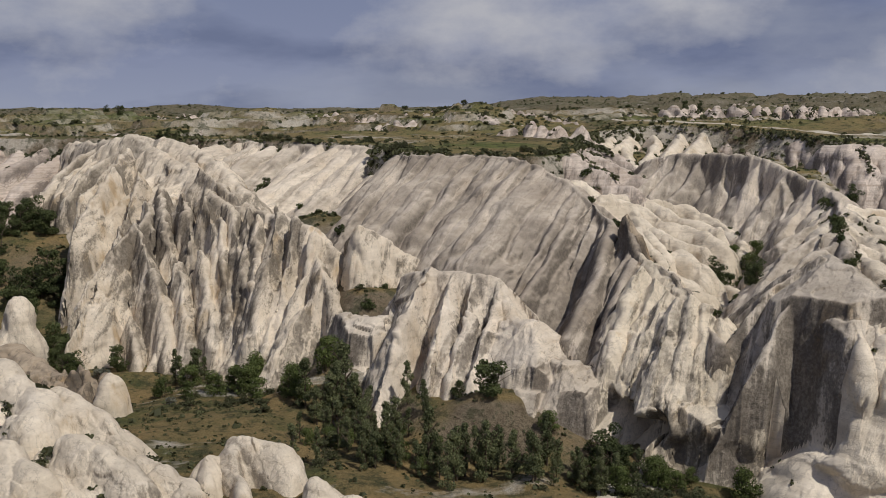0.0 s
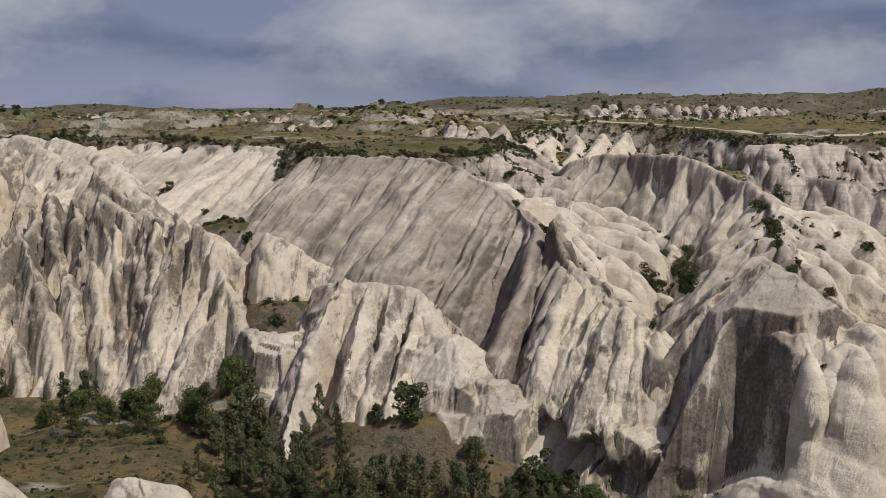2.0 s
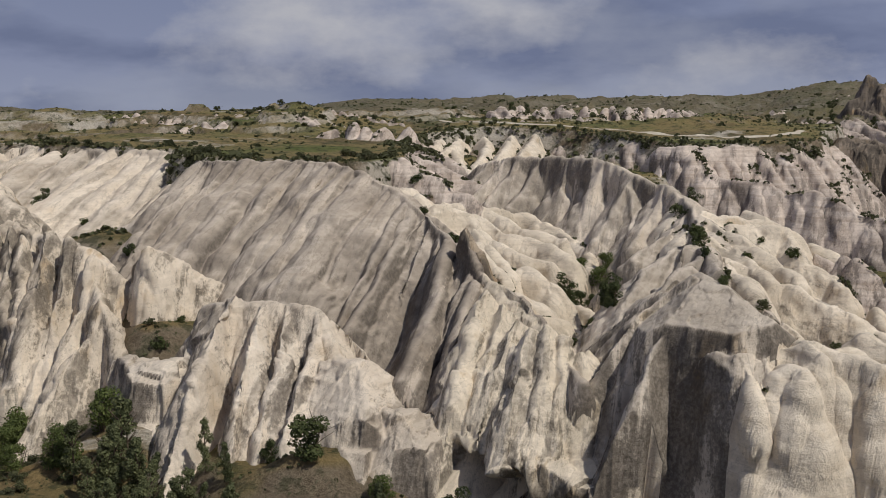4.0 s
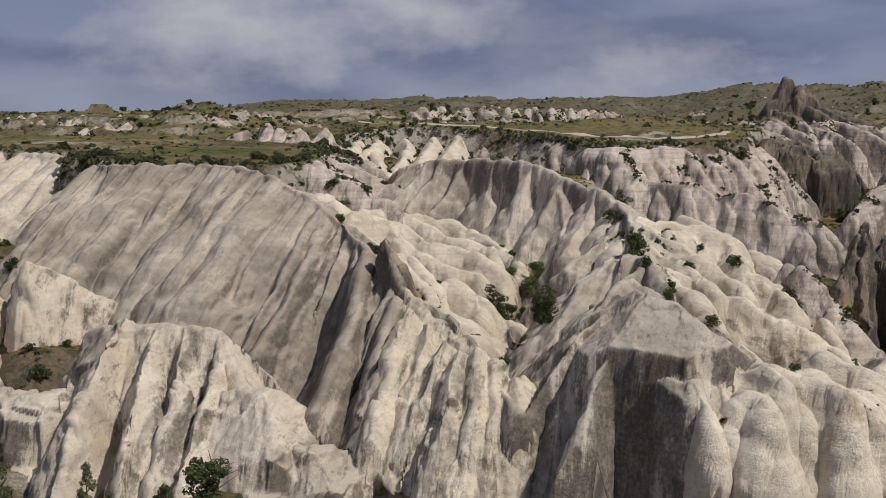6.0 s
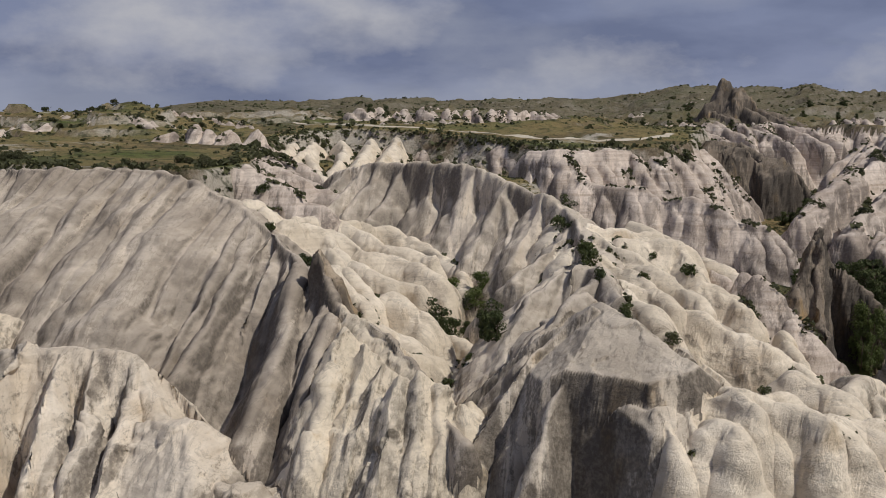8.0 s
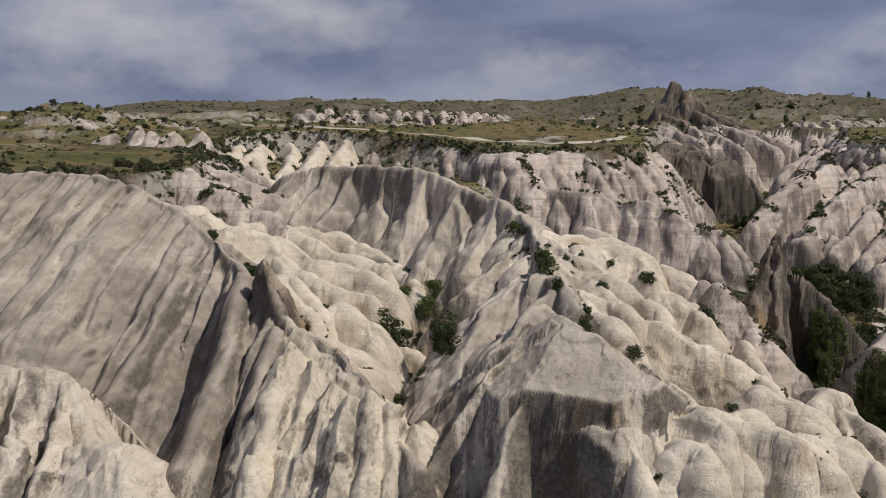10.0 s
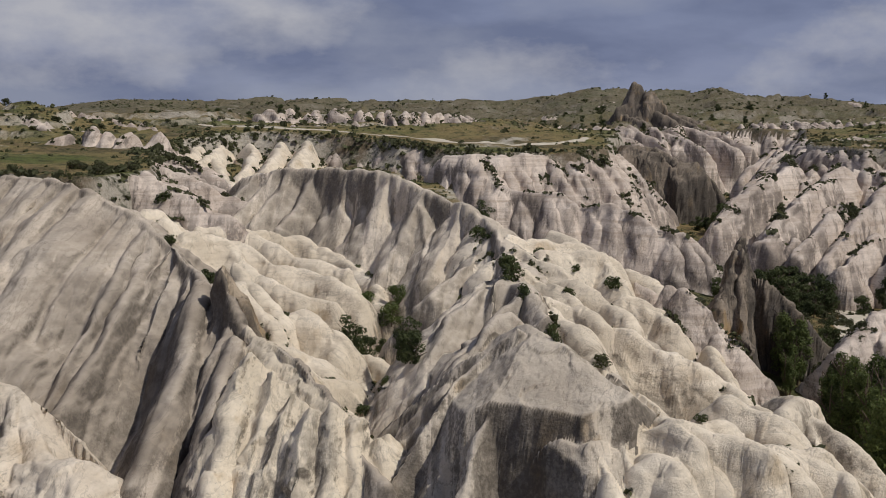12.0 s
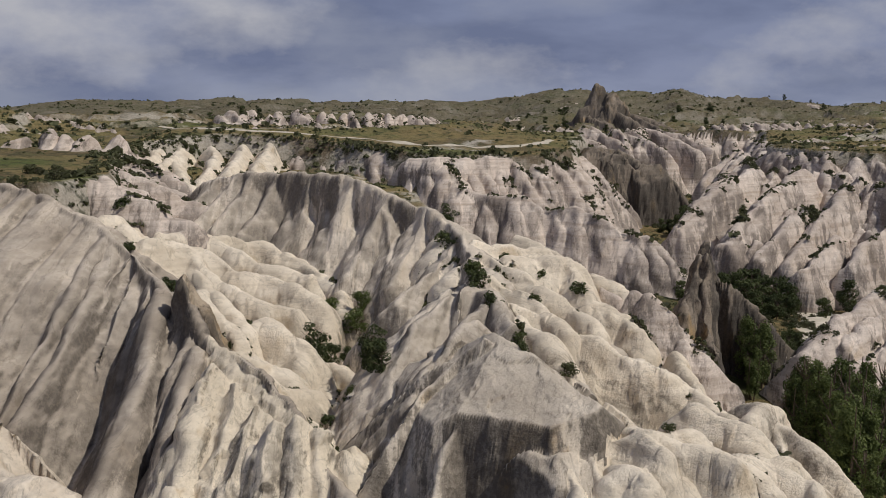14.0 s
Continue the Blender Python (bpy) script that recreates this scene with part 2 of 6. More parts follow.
M_PALE = tuff("tuff_pale", (0.74, 0.675, 0.575), (0.57, 0.505, 0.415), (0.12, 0.105, 0.09), 0.85)
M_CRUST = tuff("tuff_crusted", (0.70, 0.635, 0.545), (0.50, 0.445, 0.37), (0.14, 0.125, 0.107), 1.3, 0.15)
M_WALL = tuff("tuff_streaked", (0.73, 0.665, 0.565), (0.50, 0.445, 0.37), (0.10, 0.088, 0.075), 1.75, 0.12, 0.9)
M_GREY = tuff("tuff_grey", (0.62, 0.555, 0.47), (0.40, 0.35, 0.29), (0.105, 0.092, 0.079), 1.7, 0.2)
M_CREAM = tuff("tuff_cream", (0.76, 0.695, 0.585), (0.62, 0.555, 0.45), (0.16, 0.14, 0.115), 0.22, 0.3, 0.5, -38.0)
M_WARM = tuff("tuff_warm", (0.75, 0.68, 0.57), (0.55, 0.485, 0.39), (0.12, 0.105, 0.086), 0.95, 0.2, 0.6, 15.0)
M_PINK = tuff("tuff_pink", (0.66, 0.59, 0.525), (0.49, 0.425, 0.37), (0.135, 0.117, 0.106), 1.02, 0.55, 0.25, 25.0)
M_NOSE = tuff("tuff_lichened", (0.74, 0.67, 0.55), (0.55, 0.49, 0.385), (0.11, 0.097, 0.08), 1.15, 0.2, 0.75)
M_OCHRE = tuff("tuff_ochre", (0.46, 0.39, 0.30), (0.32, 0.265, 0.20), (0.10, 0.088, 0.075), 0.9, 0.4, 1.0)
M_DARK = tuff("tuff_dark", (0.29, 0.247, 0.20), (0.175, 0.150, 0.123), (0.060, 0.055, 0.050), 1.35, 0.35, 0.8)


def ground_material():
    mat, n, l, p = material("dry_grass_and_soil")
    pos = n.new("ShaderNodeTexCoord").outputs["Object"]
    nrm = n.new("ShaderNodeNewGeometry").outputs["Normal"]
    sep = n.new("ShaderNodeSeparateXYZ")
    l.new(nrm, sep.inputs[0])
    a = tex(n, l, pos, 0.035, detail=7, rough=0.6)
    b = tex(n, l, pos, 0.35, detail=8, rough=0.7)
    c = tex(n, l, pos, 2.2, detail=6, rough=0.7)
    col = ramp(n, l, a, [(0.34, (0.115, 0.140, 0.045)), (0.44, (0.185, 0.170, 0.072)), (0.53, (0.265, 0.205, 0.095)), (0.60, (0.165, 0.128, 0.070)), (0.70, (0.115, 0.130, 0.048))])
    soil = ramp(n, l, b, [(0.35, (0.15, 0.118, 0.078)), (0.65, (0.30, 0.24, 0.17))])
    bare = ramp(n, l, tex(n, l, pos, 0.045, detail=7, rough=0.65), [(0.44, 0.0), (0.52, 1.0)])
    where = n.new("ShaderNodeSeparateXYZ")
    l.new(pos, where.inputs[0])
    lift = n.new("ShaderNodeMapRange")
    lift.inputs["From Min"].default_value, lift.inputs["From Max"].default_value = 20.0, 28.0
    l.new(where.outputs["Z"], lift.inputs["Value"])
    bare = calc(n, l, "MULTIPLY", bare, lift.outputs[0])
    soil = mixc(n, l, bare, soil, ramp(n, l, b, [(0.35, (0.42, 0.37, 0.30)), (0.62, (0.60, 0.545, 0.455))]))
    meadow = ramp(n, l, tex(n, l, pos, 0.11, detail=7, rough=0.65), [(0.38, (0.105, 0.110, 0.045)), (0.50, (0.215, 0.165, 0.078)), (0.62, (0.285, 0.205, 0.095))])
    col = mixc(n, l, lift.outputs[0], meadow, col)
    flat = ramp(n, l, sep.outputs["Z"], [(0.80, 0.0), (0.955, 1.0)])
    col = mixc(n, l, flat, soil, col)
    tuft = ramp(n, l, b, [(0.50, 0.0), (0.60, 1.0)])
    col = mixc(n, l, calc(n, l, "MULTIPLY", tuft, 0.75), col, (0.055, 0.062, 0.032))
    chalk = ramp(n, l, tex(n, l, pos, 0.030, (0.6, 1.6, 1), detail=9, rough=0.68, distort=0.5), [(0.58, 0.0), (0.63, 1.0)])
    col = mixc(n, l, calc(n, l, "MULTIPLY", chalk, 0.8), col, (0.56, 0.51, 0.43))
    # far hill: drier, greyer ground, with distance haze put into its colour
    steppe_haze = n.new("ShaderNodeMapRange")
    steppe_haze.inputs["From Min"].default_value, steppe_haze.inputs["From Max"].default_value = 360.0, 560.0
    l.new(where.outputs["Y"], steppe_haze.inputs["Value"])
    dry = ramp(n, l, b, [(0.36, (0.085, 0.082, 0.055)), (0.50, (0.135, 0.120, 0.085)), (0.66, (0.23, 0.20, 0.155))])
    col = mixc(n, l, calc(n, l, "MULTIPLY", steppe_haze.outputs[0], 0.75), col, dry)
    col = mixc(n, l, 1.0, col, ramp(n, l, c, [(0.3, 0.68), (0.7, 1.10)]), "MULTIPLY")
    l.new(col, p.inputs["Base Color"])
    p.inputs["Roughness"].default_value = 0.97
    p.inputs["Specular IOR Level"].default_value = 0.1
    bump(n, l, p, calc(n, l, "ADD", c, b), 0.9, 0.6)
    return mat


M_GROUND = ground_material()


def plain(name, base, dark, scale, rough=0.9, relief=0.3):
    mat, n, l, p = material(name)
    pos = n.new("ShaderNodeTexCoord").outputs["Object"]
    f = tex(n, l, pos, scale, detail=6, rough=0.65)
    l.new(ramp(n, l, f, [(0.32, dark), (0.68, base)]), p.inputs["Base Color"])
    p.inputs["Roughness"].default_value = rough
    p.inputs["Specular IOR Level"].default_value = 0.2
    bump(n, l, p, f, relief, 0.1)
    return mat


def foliage(name, base, dark):
    mat, n, l, p = material(name)
    info = n.new("ShaderNodeObjectInfo").outputs["Random"]
    isl = n.new("ShaderNodeNewGeometry").outputs["Random Per Island"]
    pos = n.new("ShaderNodeTexCoord").outputs["Object"]
    f = tex(n, l, pos, 0.9, detail=3)
    v = calc(n, l, "ADD", calc(n, l, "MULTIPLY", isl, 0.55), calc(n, l, "MULTIPLY", f, 0.5))
    v = calc(n, l, "ADD", v, calc(n, l, "MULTIPLY", calc(n, l, "SUBTRACT", info, 0.5), 0.35))
    l.new(ramp(n, l, v, [(0.15, dark), (0.85, base)]), p.inputs["Base Color"])
    p.inputs["Roughness"].default_value = 0.7
    p.inputs["Specular IOR Level"].default_value = 0.25
    thin = n.new("ShaderNodeBsdfTranslucent")
    l.new(p.inputs["Base Color"].links[0].from_socket, thin.inputs["Color"])
    both = n.new("ShaderNodeMixShader")
    both.inputs[0].default_value = 0.35
    l.new(p.outputs[0], both.inputs[1])
    l.new(thin.outputs[0], both.inputs[2])
    l.new(both.outputs[0], n["Material Output"].inputs["Surface"])
    return mat


M_LEAF = foliage("leaf_green", (0.155, 0.19, 0.058), (0.055, 0.072, 0.024))
M_POPLAR = foliage("leaf_poplar", (0.20, 0.215, 0.10), (0.060, 0.074, 0.034))
M_DARKLEAF = foliage("leaf_dark", (0.105, 0.125, 0.046), (0.038, 0.050, 0.020))
M_SCRUB = foliage("leaf_scrub", (0.125, 0.130, 0.060), (0.048, 0.052, 0.028))
M_GREYLEAF = foliage("leaf_grey", (0.24, 0.24, 0.19), (0.10, 0.105, 0.075))
M_BARK = plain("bark", (0.17, 0.13, 0.09), (0.07, 0.055, 0.04), 6.0)
M_TRACK = plain("chalk_track", (0.60, 0.54, 0.44), (0.42, 0.37, 0.29), 0.8)


# ---------------------------------------------------------------- the lie of the land
# edge of the plateau, from the west round the heads of the gullies to the east
RIM = [(-400, 300), (-150, 275), (-80, 262), (-50, 254), (-27, 240), (-15, 223), (-13, 210), (-10, 205), (-4, 197), (4, 192), (15, 182),
       (24, 190), (29, 215), (33, 245), (44, 280), (58, 291), (74, 284), (86, 274), (93, 260), (96, 241), (122, 240), (140, 258), (160, 284), (190, 330), (225, 390), (290, 430),
       (330, 400), (270, 330), (225, 280), (215, 250), (235, 225), (300, 190), (500, 150)]
# floor of the valley and its gullies
FLOOR = [(-90, 150, 5), (-45, 145, 3), (-30, 140, 4), (-10, 120, 5.5), (5, 108, 5), (20, 104, 4), (38, 100, 3), (60, 90, 3), (85, 112, 5), (100, 130, 7)]
FLOOR += [(48, 245, 30), (55, 270, 33), (75, 262, 32), (84, 245, 30), (40, 225, 28), (139, 180, 12), (180, 230, 16), (-5, 163, 18), (8, 142, 9), (41, 150, 16), (36, 125, 7), (50, 185, 22), (105, 185, 16), (-50, 215, 24), (-20, 190, 25),
         (0, 60, 2), (-60, 60, 6), (-90, 215, 20), (75, 200, 20), (60, 208, 25), (85, 190, 15), (100, 200, 14), (80, 165, 12), (118, 195, 12), (6, 117, 11), (0, 123, 9), (-11, 150, 18), (-8, 143, 13), (-14, 160, 21), (-32, 152, 4), (-48, 158, 4), (-24, 147, 5), (-60, 165, 6)]


def polyline_distance(px_, py_, pts):
    best = np.full(px_.shape, 1e9)
    for (ax, ay), (bx, by) in zip(pts[:-1], pts[1:]):
        dx, dy = bx - ax, by - ay
        t = np.clip(((px_ - ax) * dx + (py_ - ay) * dy) / (dx * dx + dy * dy), 0, 1)
        best = np.minimum(best, np.hypot(px_ - ax - t * dx, py_ - ay - t * dy))
    return best


def inside(px_, py_, pts):
    odd = np.zeros(px_.shape, bool)
    for (ax, ay), (bx, by) in zip(pts, pts[1:] + pts[:1]):
        if ay == by:
            continue
        odd ^= ((ay > py_) != (by > py_)) & (px_ < (bx - ax) * (py_ - ay) / (by - ay) + ax)
    return odd


PLATEAU = RIM + [(5000, 150), (5000, 6000), (-5000, 6000), (-5000, 300)]


# flat meadows by the plateau's edge: middle and half-widths
MEADOWS = [(108, 275, 36, 22), (24, 226, 20, 30), (-22, 262, 30, 20)]


def meadow(x, y):
    return np.clip(sum(np.exp(-((x - mx) / mw) ** 2 - ((y - my) / mh) ** 2) for mx, my, mw, mh in MEADOWS) * 1.6, 0, 1)


def ground_height(x, y):
    wx, wy = x + 1.3 * fbm(x / 14, y / 14, 41, 3), y + 1.3 * fbm(x / 14, y / 14, 47, 3)
    up = inside(wx, wy, PLATEAU)
    d = polyline_distance(wx, wy, RIM)
    d = np.where(up, d, -d)
    num, den = 0.0, 0.0
    for fx, fy, fz in FLOOR:
        w = 1.0 / (((x - fx) ** 2 + (y - fy) ** 2) ** 1.6 + 1.0)
        num, den = num + w * fz, den + w
    low = num / den + 0.5 * fbm(x / 9, y / 9, 5, 3)
    far = np.hypot(x, y)
    high = 36.2 + 0.011 * np.clip(y - 190, 0, 500) + 1.4 * fbm(x / 60, y / 60, 11, 4) * smooth(0, 40, d) + 0.9 * np.abs(fbm(x / 16, y / 16, 15, 3)) * smooth(5, 30, d) + 0.3 * fbm(x / 6, y / 6, 3, 3)
    # the land rises gently to the east; a long hill with a second peak on the skyline
    b = x / np.maximum(y, 60)
    rise = 5.5 * smooth(-0.15, 0.12, b) + 4.5 * smooth(0.10, 0.42, b) + 9 * smooth(0.46, 0.60, b) * smooth(-0.83, -0.74, -b) + 5 * smooth(0.74, 0.83, b) + 5 * np.exp(-((b - 0.735) / 0.022) ** 2)
    high = high + rise * smooth(560, 820, far) + 4 * fbm(x / 160, y / 160, 21, 4) * smooth(300, 600, far)
    high = high + 4.0 * np.exp(-((x - 10) / 55) ** 2 - ((y - 340) / 60) ** 2) + 2.6 * smooth(240, 300, y) * smooth(30, 70, x) * smooth(-230, -170, -x)
    high = high - 4.5 * np.exp(-((x - 132) / 46) ** 2 - ((y - 368) / 20) ** 2)
    # broken steps in the plateau
    step = 2.8 * fbm(x / 75, y / 48, 25, 4)
    level = np.floor(step)
    high = high + 2.3 * (level + smooth(0.43, 0.57, step - level)) * smooth(14, 40, d) * smooth(-1100, -750, -far) * (1 - meadow(x, y)) * (1 - 0.75 * smooth(330, 520, far) * smooth(-200, -60, -x))
    high = high - 6 * smooth(1200, 4000, far)
    t = smooth(-5.5, 0.6, d)
    return low * (1 - t) + high * t


# ---------------------------------------------------------------- rock: spines with steep rounded sides
class Fan:
    """A grid that opens away from a place in the south, finer where it is near."""

    def __init__(self, ox, oy, u0, u1, y0, y1, du, dv):
        self.ox, self.oy = ox, oy
        self.u = np.arange(u0, u1, du)
        self.y = oy + np.exp(np.arange(math.log(y0 - oy), math.log(y1 - oy), dv))
        self.X = ox + self.u[None, :] * (self.y[:, None] - oy)
        self.Y = np.repeat(self.y[:, None], len(self.u), 1)

    def part(self, x0, x1, y0, y1):
        """The slice of the grid that covers a rectangle, or None."""
        i0, i1 = np.searchsorted(self.y, (y0, y1))
        if i1 <= i0:
            return None
        ya, yb = self.y[i0] - self.oy, self.y[i1 - 1] - self.oy
        x0, x1 = x0 - self.ox, x1 - self.ox
        j0, j1 = np.searchsorted(self.u, (min(x0 / ya, x0 / yb), max(x1 / ya, x1 / yb)))
        return np.s_[i0:i1, j0:j1] if j1 > j0 else None

    def cell(self, x, y):
        i = np.clip(np.searchsorted(self.y, y), 1, len(self.y) - 1)
        return i, np.clip(np.searchsorted(self.u, (x - self.ox) / (self.y[i] - self.oy)), 1, len(self.u) - 1)


GRID = Fan(4.0, 35.0, -0.94, 1.13, 71.0, 640.0, 0.00188, 0.0024)
X, Y = GRID.X, GRID.Y
WX = X + 1.0 * fbm(X / 10, Y / 10, 61, 2) + 0.10 * fbm(X / 1.7, Y / 1.7, 63, 2)
WY = Y + 1.0 * fbm(X / 10, Y / 10, 71, 2) + 0.10 * fbm(X / 1.7, Y / 1.7, 73, 2)
GROUND = ground_height(X, Y)
H = np.full(X.shape, -50.0)
OWNER = np.zeros(X.shape, int)
ROCKS, PARTS = [], [None]


def rock(name, label, mat, part_name="blade", flow=27, wear="flute"):
    """A new rock. wear: how it has weathered; flow: the bearing of its flutes."""
    ROCKS.append((name, label, mat, part_name, flow, wear))
    return len(ROCKS)


def spine(owner, pts, slope, r=0.8, low=0.0, end=2.0, rills=0.35, cut=None, wall=None):
    """Raise the rock to a crest along pts that falls off at slope on both sides, with a rounded top of
    radius r, steeper beyond its ends, and rills down its flanks. cut: how fast the flanks steepen;
    wall: half-width and steepness of a cliff round the crest."""
    PARTS.append(owner)
    one = len(PARTS) - 1
    if cut is None:
        cut = 0.10 * min(slope, 2.2) ** 2 / (1 + r)
    run = 0.0
    last = len(pts) - 2
    for k, ((ax, ay, az_), (bx, by, bz)) in enumerate(zip(pts[:-1], pts[1:])):
        reach = (max(az_, bz) - low) / slope + r + 2.5
        dx, dy = bx - ax, by - ay
        ln = math.hypot(dx, dy)
        run += ln
        s = GRID.part(min(ax, bx) - reach, max(ax, bx) + reach, min(ay, by) - reach, max(ay, by) + reach)
        if s is None:
            continue
        gx, gy = WX[s], WY[s]
        f = ((gx - ax) * dx + (gy - ay) * dy) / (ln * ln)
        t = np.clip(f, 0, 1)
        side = ((gx - ax) * -dy + (gy - ay) * dx) / ln
        over = (f - t) * ln
        if k == last:
            over = np.where(over > 0, over * end, over)
        if k == 0:
            over = np.where(over < 0, over * 1.3, over)
        d = np.hypot(side, over)
        base = az_ + (bz - az_) * t
        h = base - slope * (np.sqrt(d * d + r * r) - r) - cut * np.minimum(d, 6) ** 2
        if wall:
            w = wall[0] * (1 + 0.30 * perlin(gx / 3.2, gy / 3.2, 37) + 0.04 * perlin(gx / 1.1, gy / 1.1, 39))
            h = h - wall[1] * np.maximum(0, d - w) ** 1.15
        if rills:
            q = np.abs(perlin((run + f * ln) / 2.3 + np.sign(side) * 5.3, d / 9.0, one % 97))
            h = h - rills * (1 - np.clip(q * 2.6, 0, 1)) * smooth(0.6 * r, 2.5 * r, d)
        more = h > H[s]
        H[s] = np.where(more, h, H[s])
        OWNER[s] = np.where(more, one, OWNER[s])
    return one


def along(pts, s):
    """The point at the share s of a line's length."""
    seg = [math.dist(a[:2], b[:2]) for a, b in zip(pts[:-1], pts[1:])]
    left = s * sum(seg)
    for (a, b), q in zip(zip(pts[:-1], pts[1:]), seg):
        if left <= q:
            return [u + (v - u) * left / q for u, v in zip(a, b)]
        left -= q
    return list(pts[-1])


def ribs(owner, crest, way, spacing, length, drop, slope, r=0.8, seed=1, wild=0.25, bow=0.5, low=0.0, top=0.0, end=2.0, rills=0.35):
    """Ribs that run down from a crest line, side by side: their way, spacing, length and drop."""
    rnd = random.Random(seed)
    total = sum(math.dist(a[:2], b[:2]) for a, b in zip(crest[:-1], crest[1:]))
    count = max(1, round(total / spacing))
    for i in range(count):
        s = (i + 0.5 + rnd.uniform(-0.3, 0.3)) / count
        x, y, z = along(crest, s)
        turn = rnd.uniform(-wild, wild)
        wx, wy = way[0] * math.cos(turn) - way[1] * math.sin(turn), way[0] * math.sin(turn) + way[1] * math.cos(turn)
        ln, dr = length * rnd.uniform(0.75, 1.2), drop * rnd.uniform(0.85, 1.1)
        z -= top * rnd.uniform(0.0, 1.0)
        pts = [(x + wx * ln * q, y + wy * ln * q, z - dr * (bow * q * q + (1 - bow) * q)) for q in (0, 0.3, 0.65, 1.0)]
        spine(owner, pts, slope * rnd.uniform(0.8, 1.25), r * rnd.uniform(0.7, 1.4), low, end, rills)


def block(owner, top, planes, low=0.0, rough=0.08):
    """An angular mass: it falls from its top over flat facets, each with a bearing, the distance at which it begins, and a slope."""
    PARTS.append(owner)
    one = len(PARTS) - 1
    x, y, z = top
    reach = 16.0
    s = GRID.part(x - reach, x + reach, y - reach, y + reach)
    gx, gy = X[s] * 0.5 + WX[s] * 0.5 - x, Y[s] * 0.5 + WY[s] * 0.5 - y
    jag = rough * (perlin(gx / 2.1, gy / 2.1, one % 89) + 0.5 * perlin(gx / 0.8, gy / 0.8, one % 83))
    drop = np.zeros(gx.shape)
    for bearing, start, slope in planes:
        b = radians(bearing)
        out = gx * math.sin(b) + gy * math.cos(b) + jag
        drop = np.maximum(drop, slope * (out - start))
    h = z - np.maximum(drop, 0)
    more = h > H[s]
    H[s] = np.where(more, h, H[s])
    OWNER[s] = np.where(more, one, OWNER[s])


def blade(owner, pts, right, left, r=0.5, end=3.0, rough=0.3, reach=12.0, curve=0.09):
    """A fin with a crest along pts, sharp where r is small, and flat flanks: the slopes to the right and left of its way.
    curve: how fast the flanks steepen; end: how steeply it breaks off at its foot."""
    PARTS.append(owner)
    one = len(PARTS) - 1
    last = len(pts) - 2
    for k, ((ax, ay, az_), (bx, by, bz)) in enumerate(zip(pts[:-1], pts[1:])):
        s = GRID.part(min(ax, bx) - reach, max(ax, bx) + reach, min(ay, by) - reach, max(ay, by) + reach)
        if s is None:
            continue
        gx, gy = X[s] * 0.6 + WX[s] * 0.4, Y[s] * 0.6 + WY[s] * 0.4
        dx, dy = bx - ax, by - ay
        ln = math.hypot(dx, dy)
        f = ((gx - ax) * dx + (gy - ay) * dy) / (ln * ln)
        t = np.clip(f, 0, 1)
        side = ((gx - ax) * -dy + (gy - ay) * dx) / ln + rough * (perlin(gx / 2.3, gy / 2.3, one % 89) + 0.4 * perlin(gx / 0.9, gy / 0.9, one % 83))
        over = np.abs(f - t) * ln
        away = np.hypot(side, over * np.where(f > 1, end if k == last else 1.0, max(1.3, 0.7 * min(right, left)) if k == 0 else 1.0) / np.where(side > 0, left, right))
        fall = np.where(side > 0, left, right) * (np.sqrt(away * away + r * r) - r) + curve * np.minimum(away, 7) ** 2
        h = az_ + (bz - az_) * t - fall
        more = h > H[s]
        H[s] = np.where(more, h, H[s])
        OWNER[s] = np.where(more, one, OWNER[s])


def fold(owner, pts, slope, r):
    """A rounded swell of rock with creases at its sides, on a broader foot."""
    blade(owner, [(x, y, z - 3.0) for x, y, z in pts], slope * 0.6, slope * 0.6, r, 1.5, 0.2, 14.0, 0.05)
    blade(owner, pts, slope, slope, r, 2.0, 0.35, 7.0, 0.22)


def fins(owner, crest, way, spacing, length, drop, right, left, r=0.3, seed=1, wild=0.12, bow=0.4, top=0.5, end=2.5, rough=0.3, curve=0.06):
    """Sharp ribs that run down from a crest line, unevenly spaced, each with two flat flanks."""
    rnd = random.Random(seed)
    total = sum(math.dist(a[:2], b[:2]) for a, b in zip(crest[:-1], crest[1:]))
    at = spacing * rnd.uniform(0.2, 0.8)
    while at < total:
        x, y, z = along(crest, at / total)
        turn = rnd.uniform(-wild, wild)
        wx, wy = way[0] * math.cos(turn) - way[1] * math.sin(turn), way[0] * math.sin(turn) + way[1] * math.cos(turn)
        ln, dr = length * rnd.uniform(0.6, 1.15), drop * rnd.uniform(0.9, 1.1)
        dr *= ln / length
        z -= top * rnd.uniform(0.0, 1.0)
        bend = rnd.uniform(-0.05, 0.05) * ln
        pts = [(x + wx * ln * q - wy * bend * q * (1 - q) * 4, y + wy * ln * q + wx * bend * q * (1 - q) * 4, z - dr * (bow * q * q + (1 - bow) * q)) for q in (0, 0.35, 0.7, 1.0)]
        blade(owner, pts, right * rnd.uniform(0.8, 1.25), left * rnd.uniform(0.8, 1.25), r * rnd.uniform(0.6, 1.6), end, rough, 12.0, curve)
        at += spacing * rnd.choice((0.45, 0.7, 1.0, 1.3, 1.6))


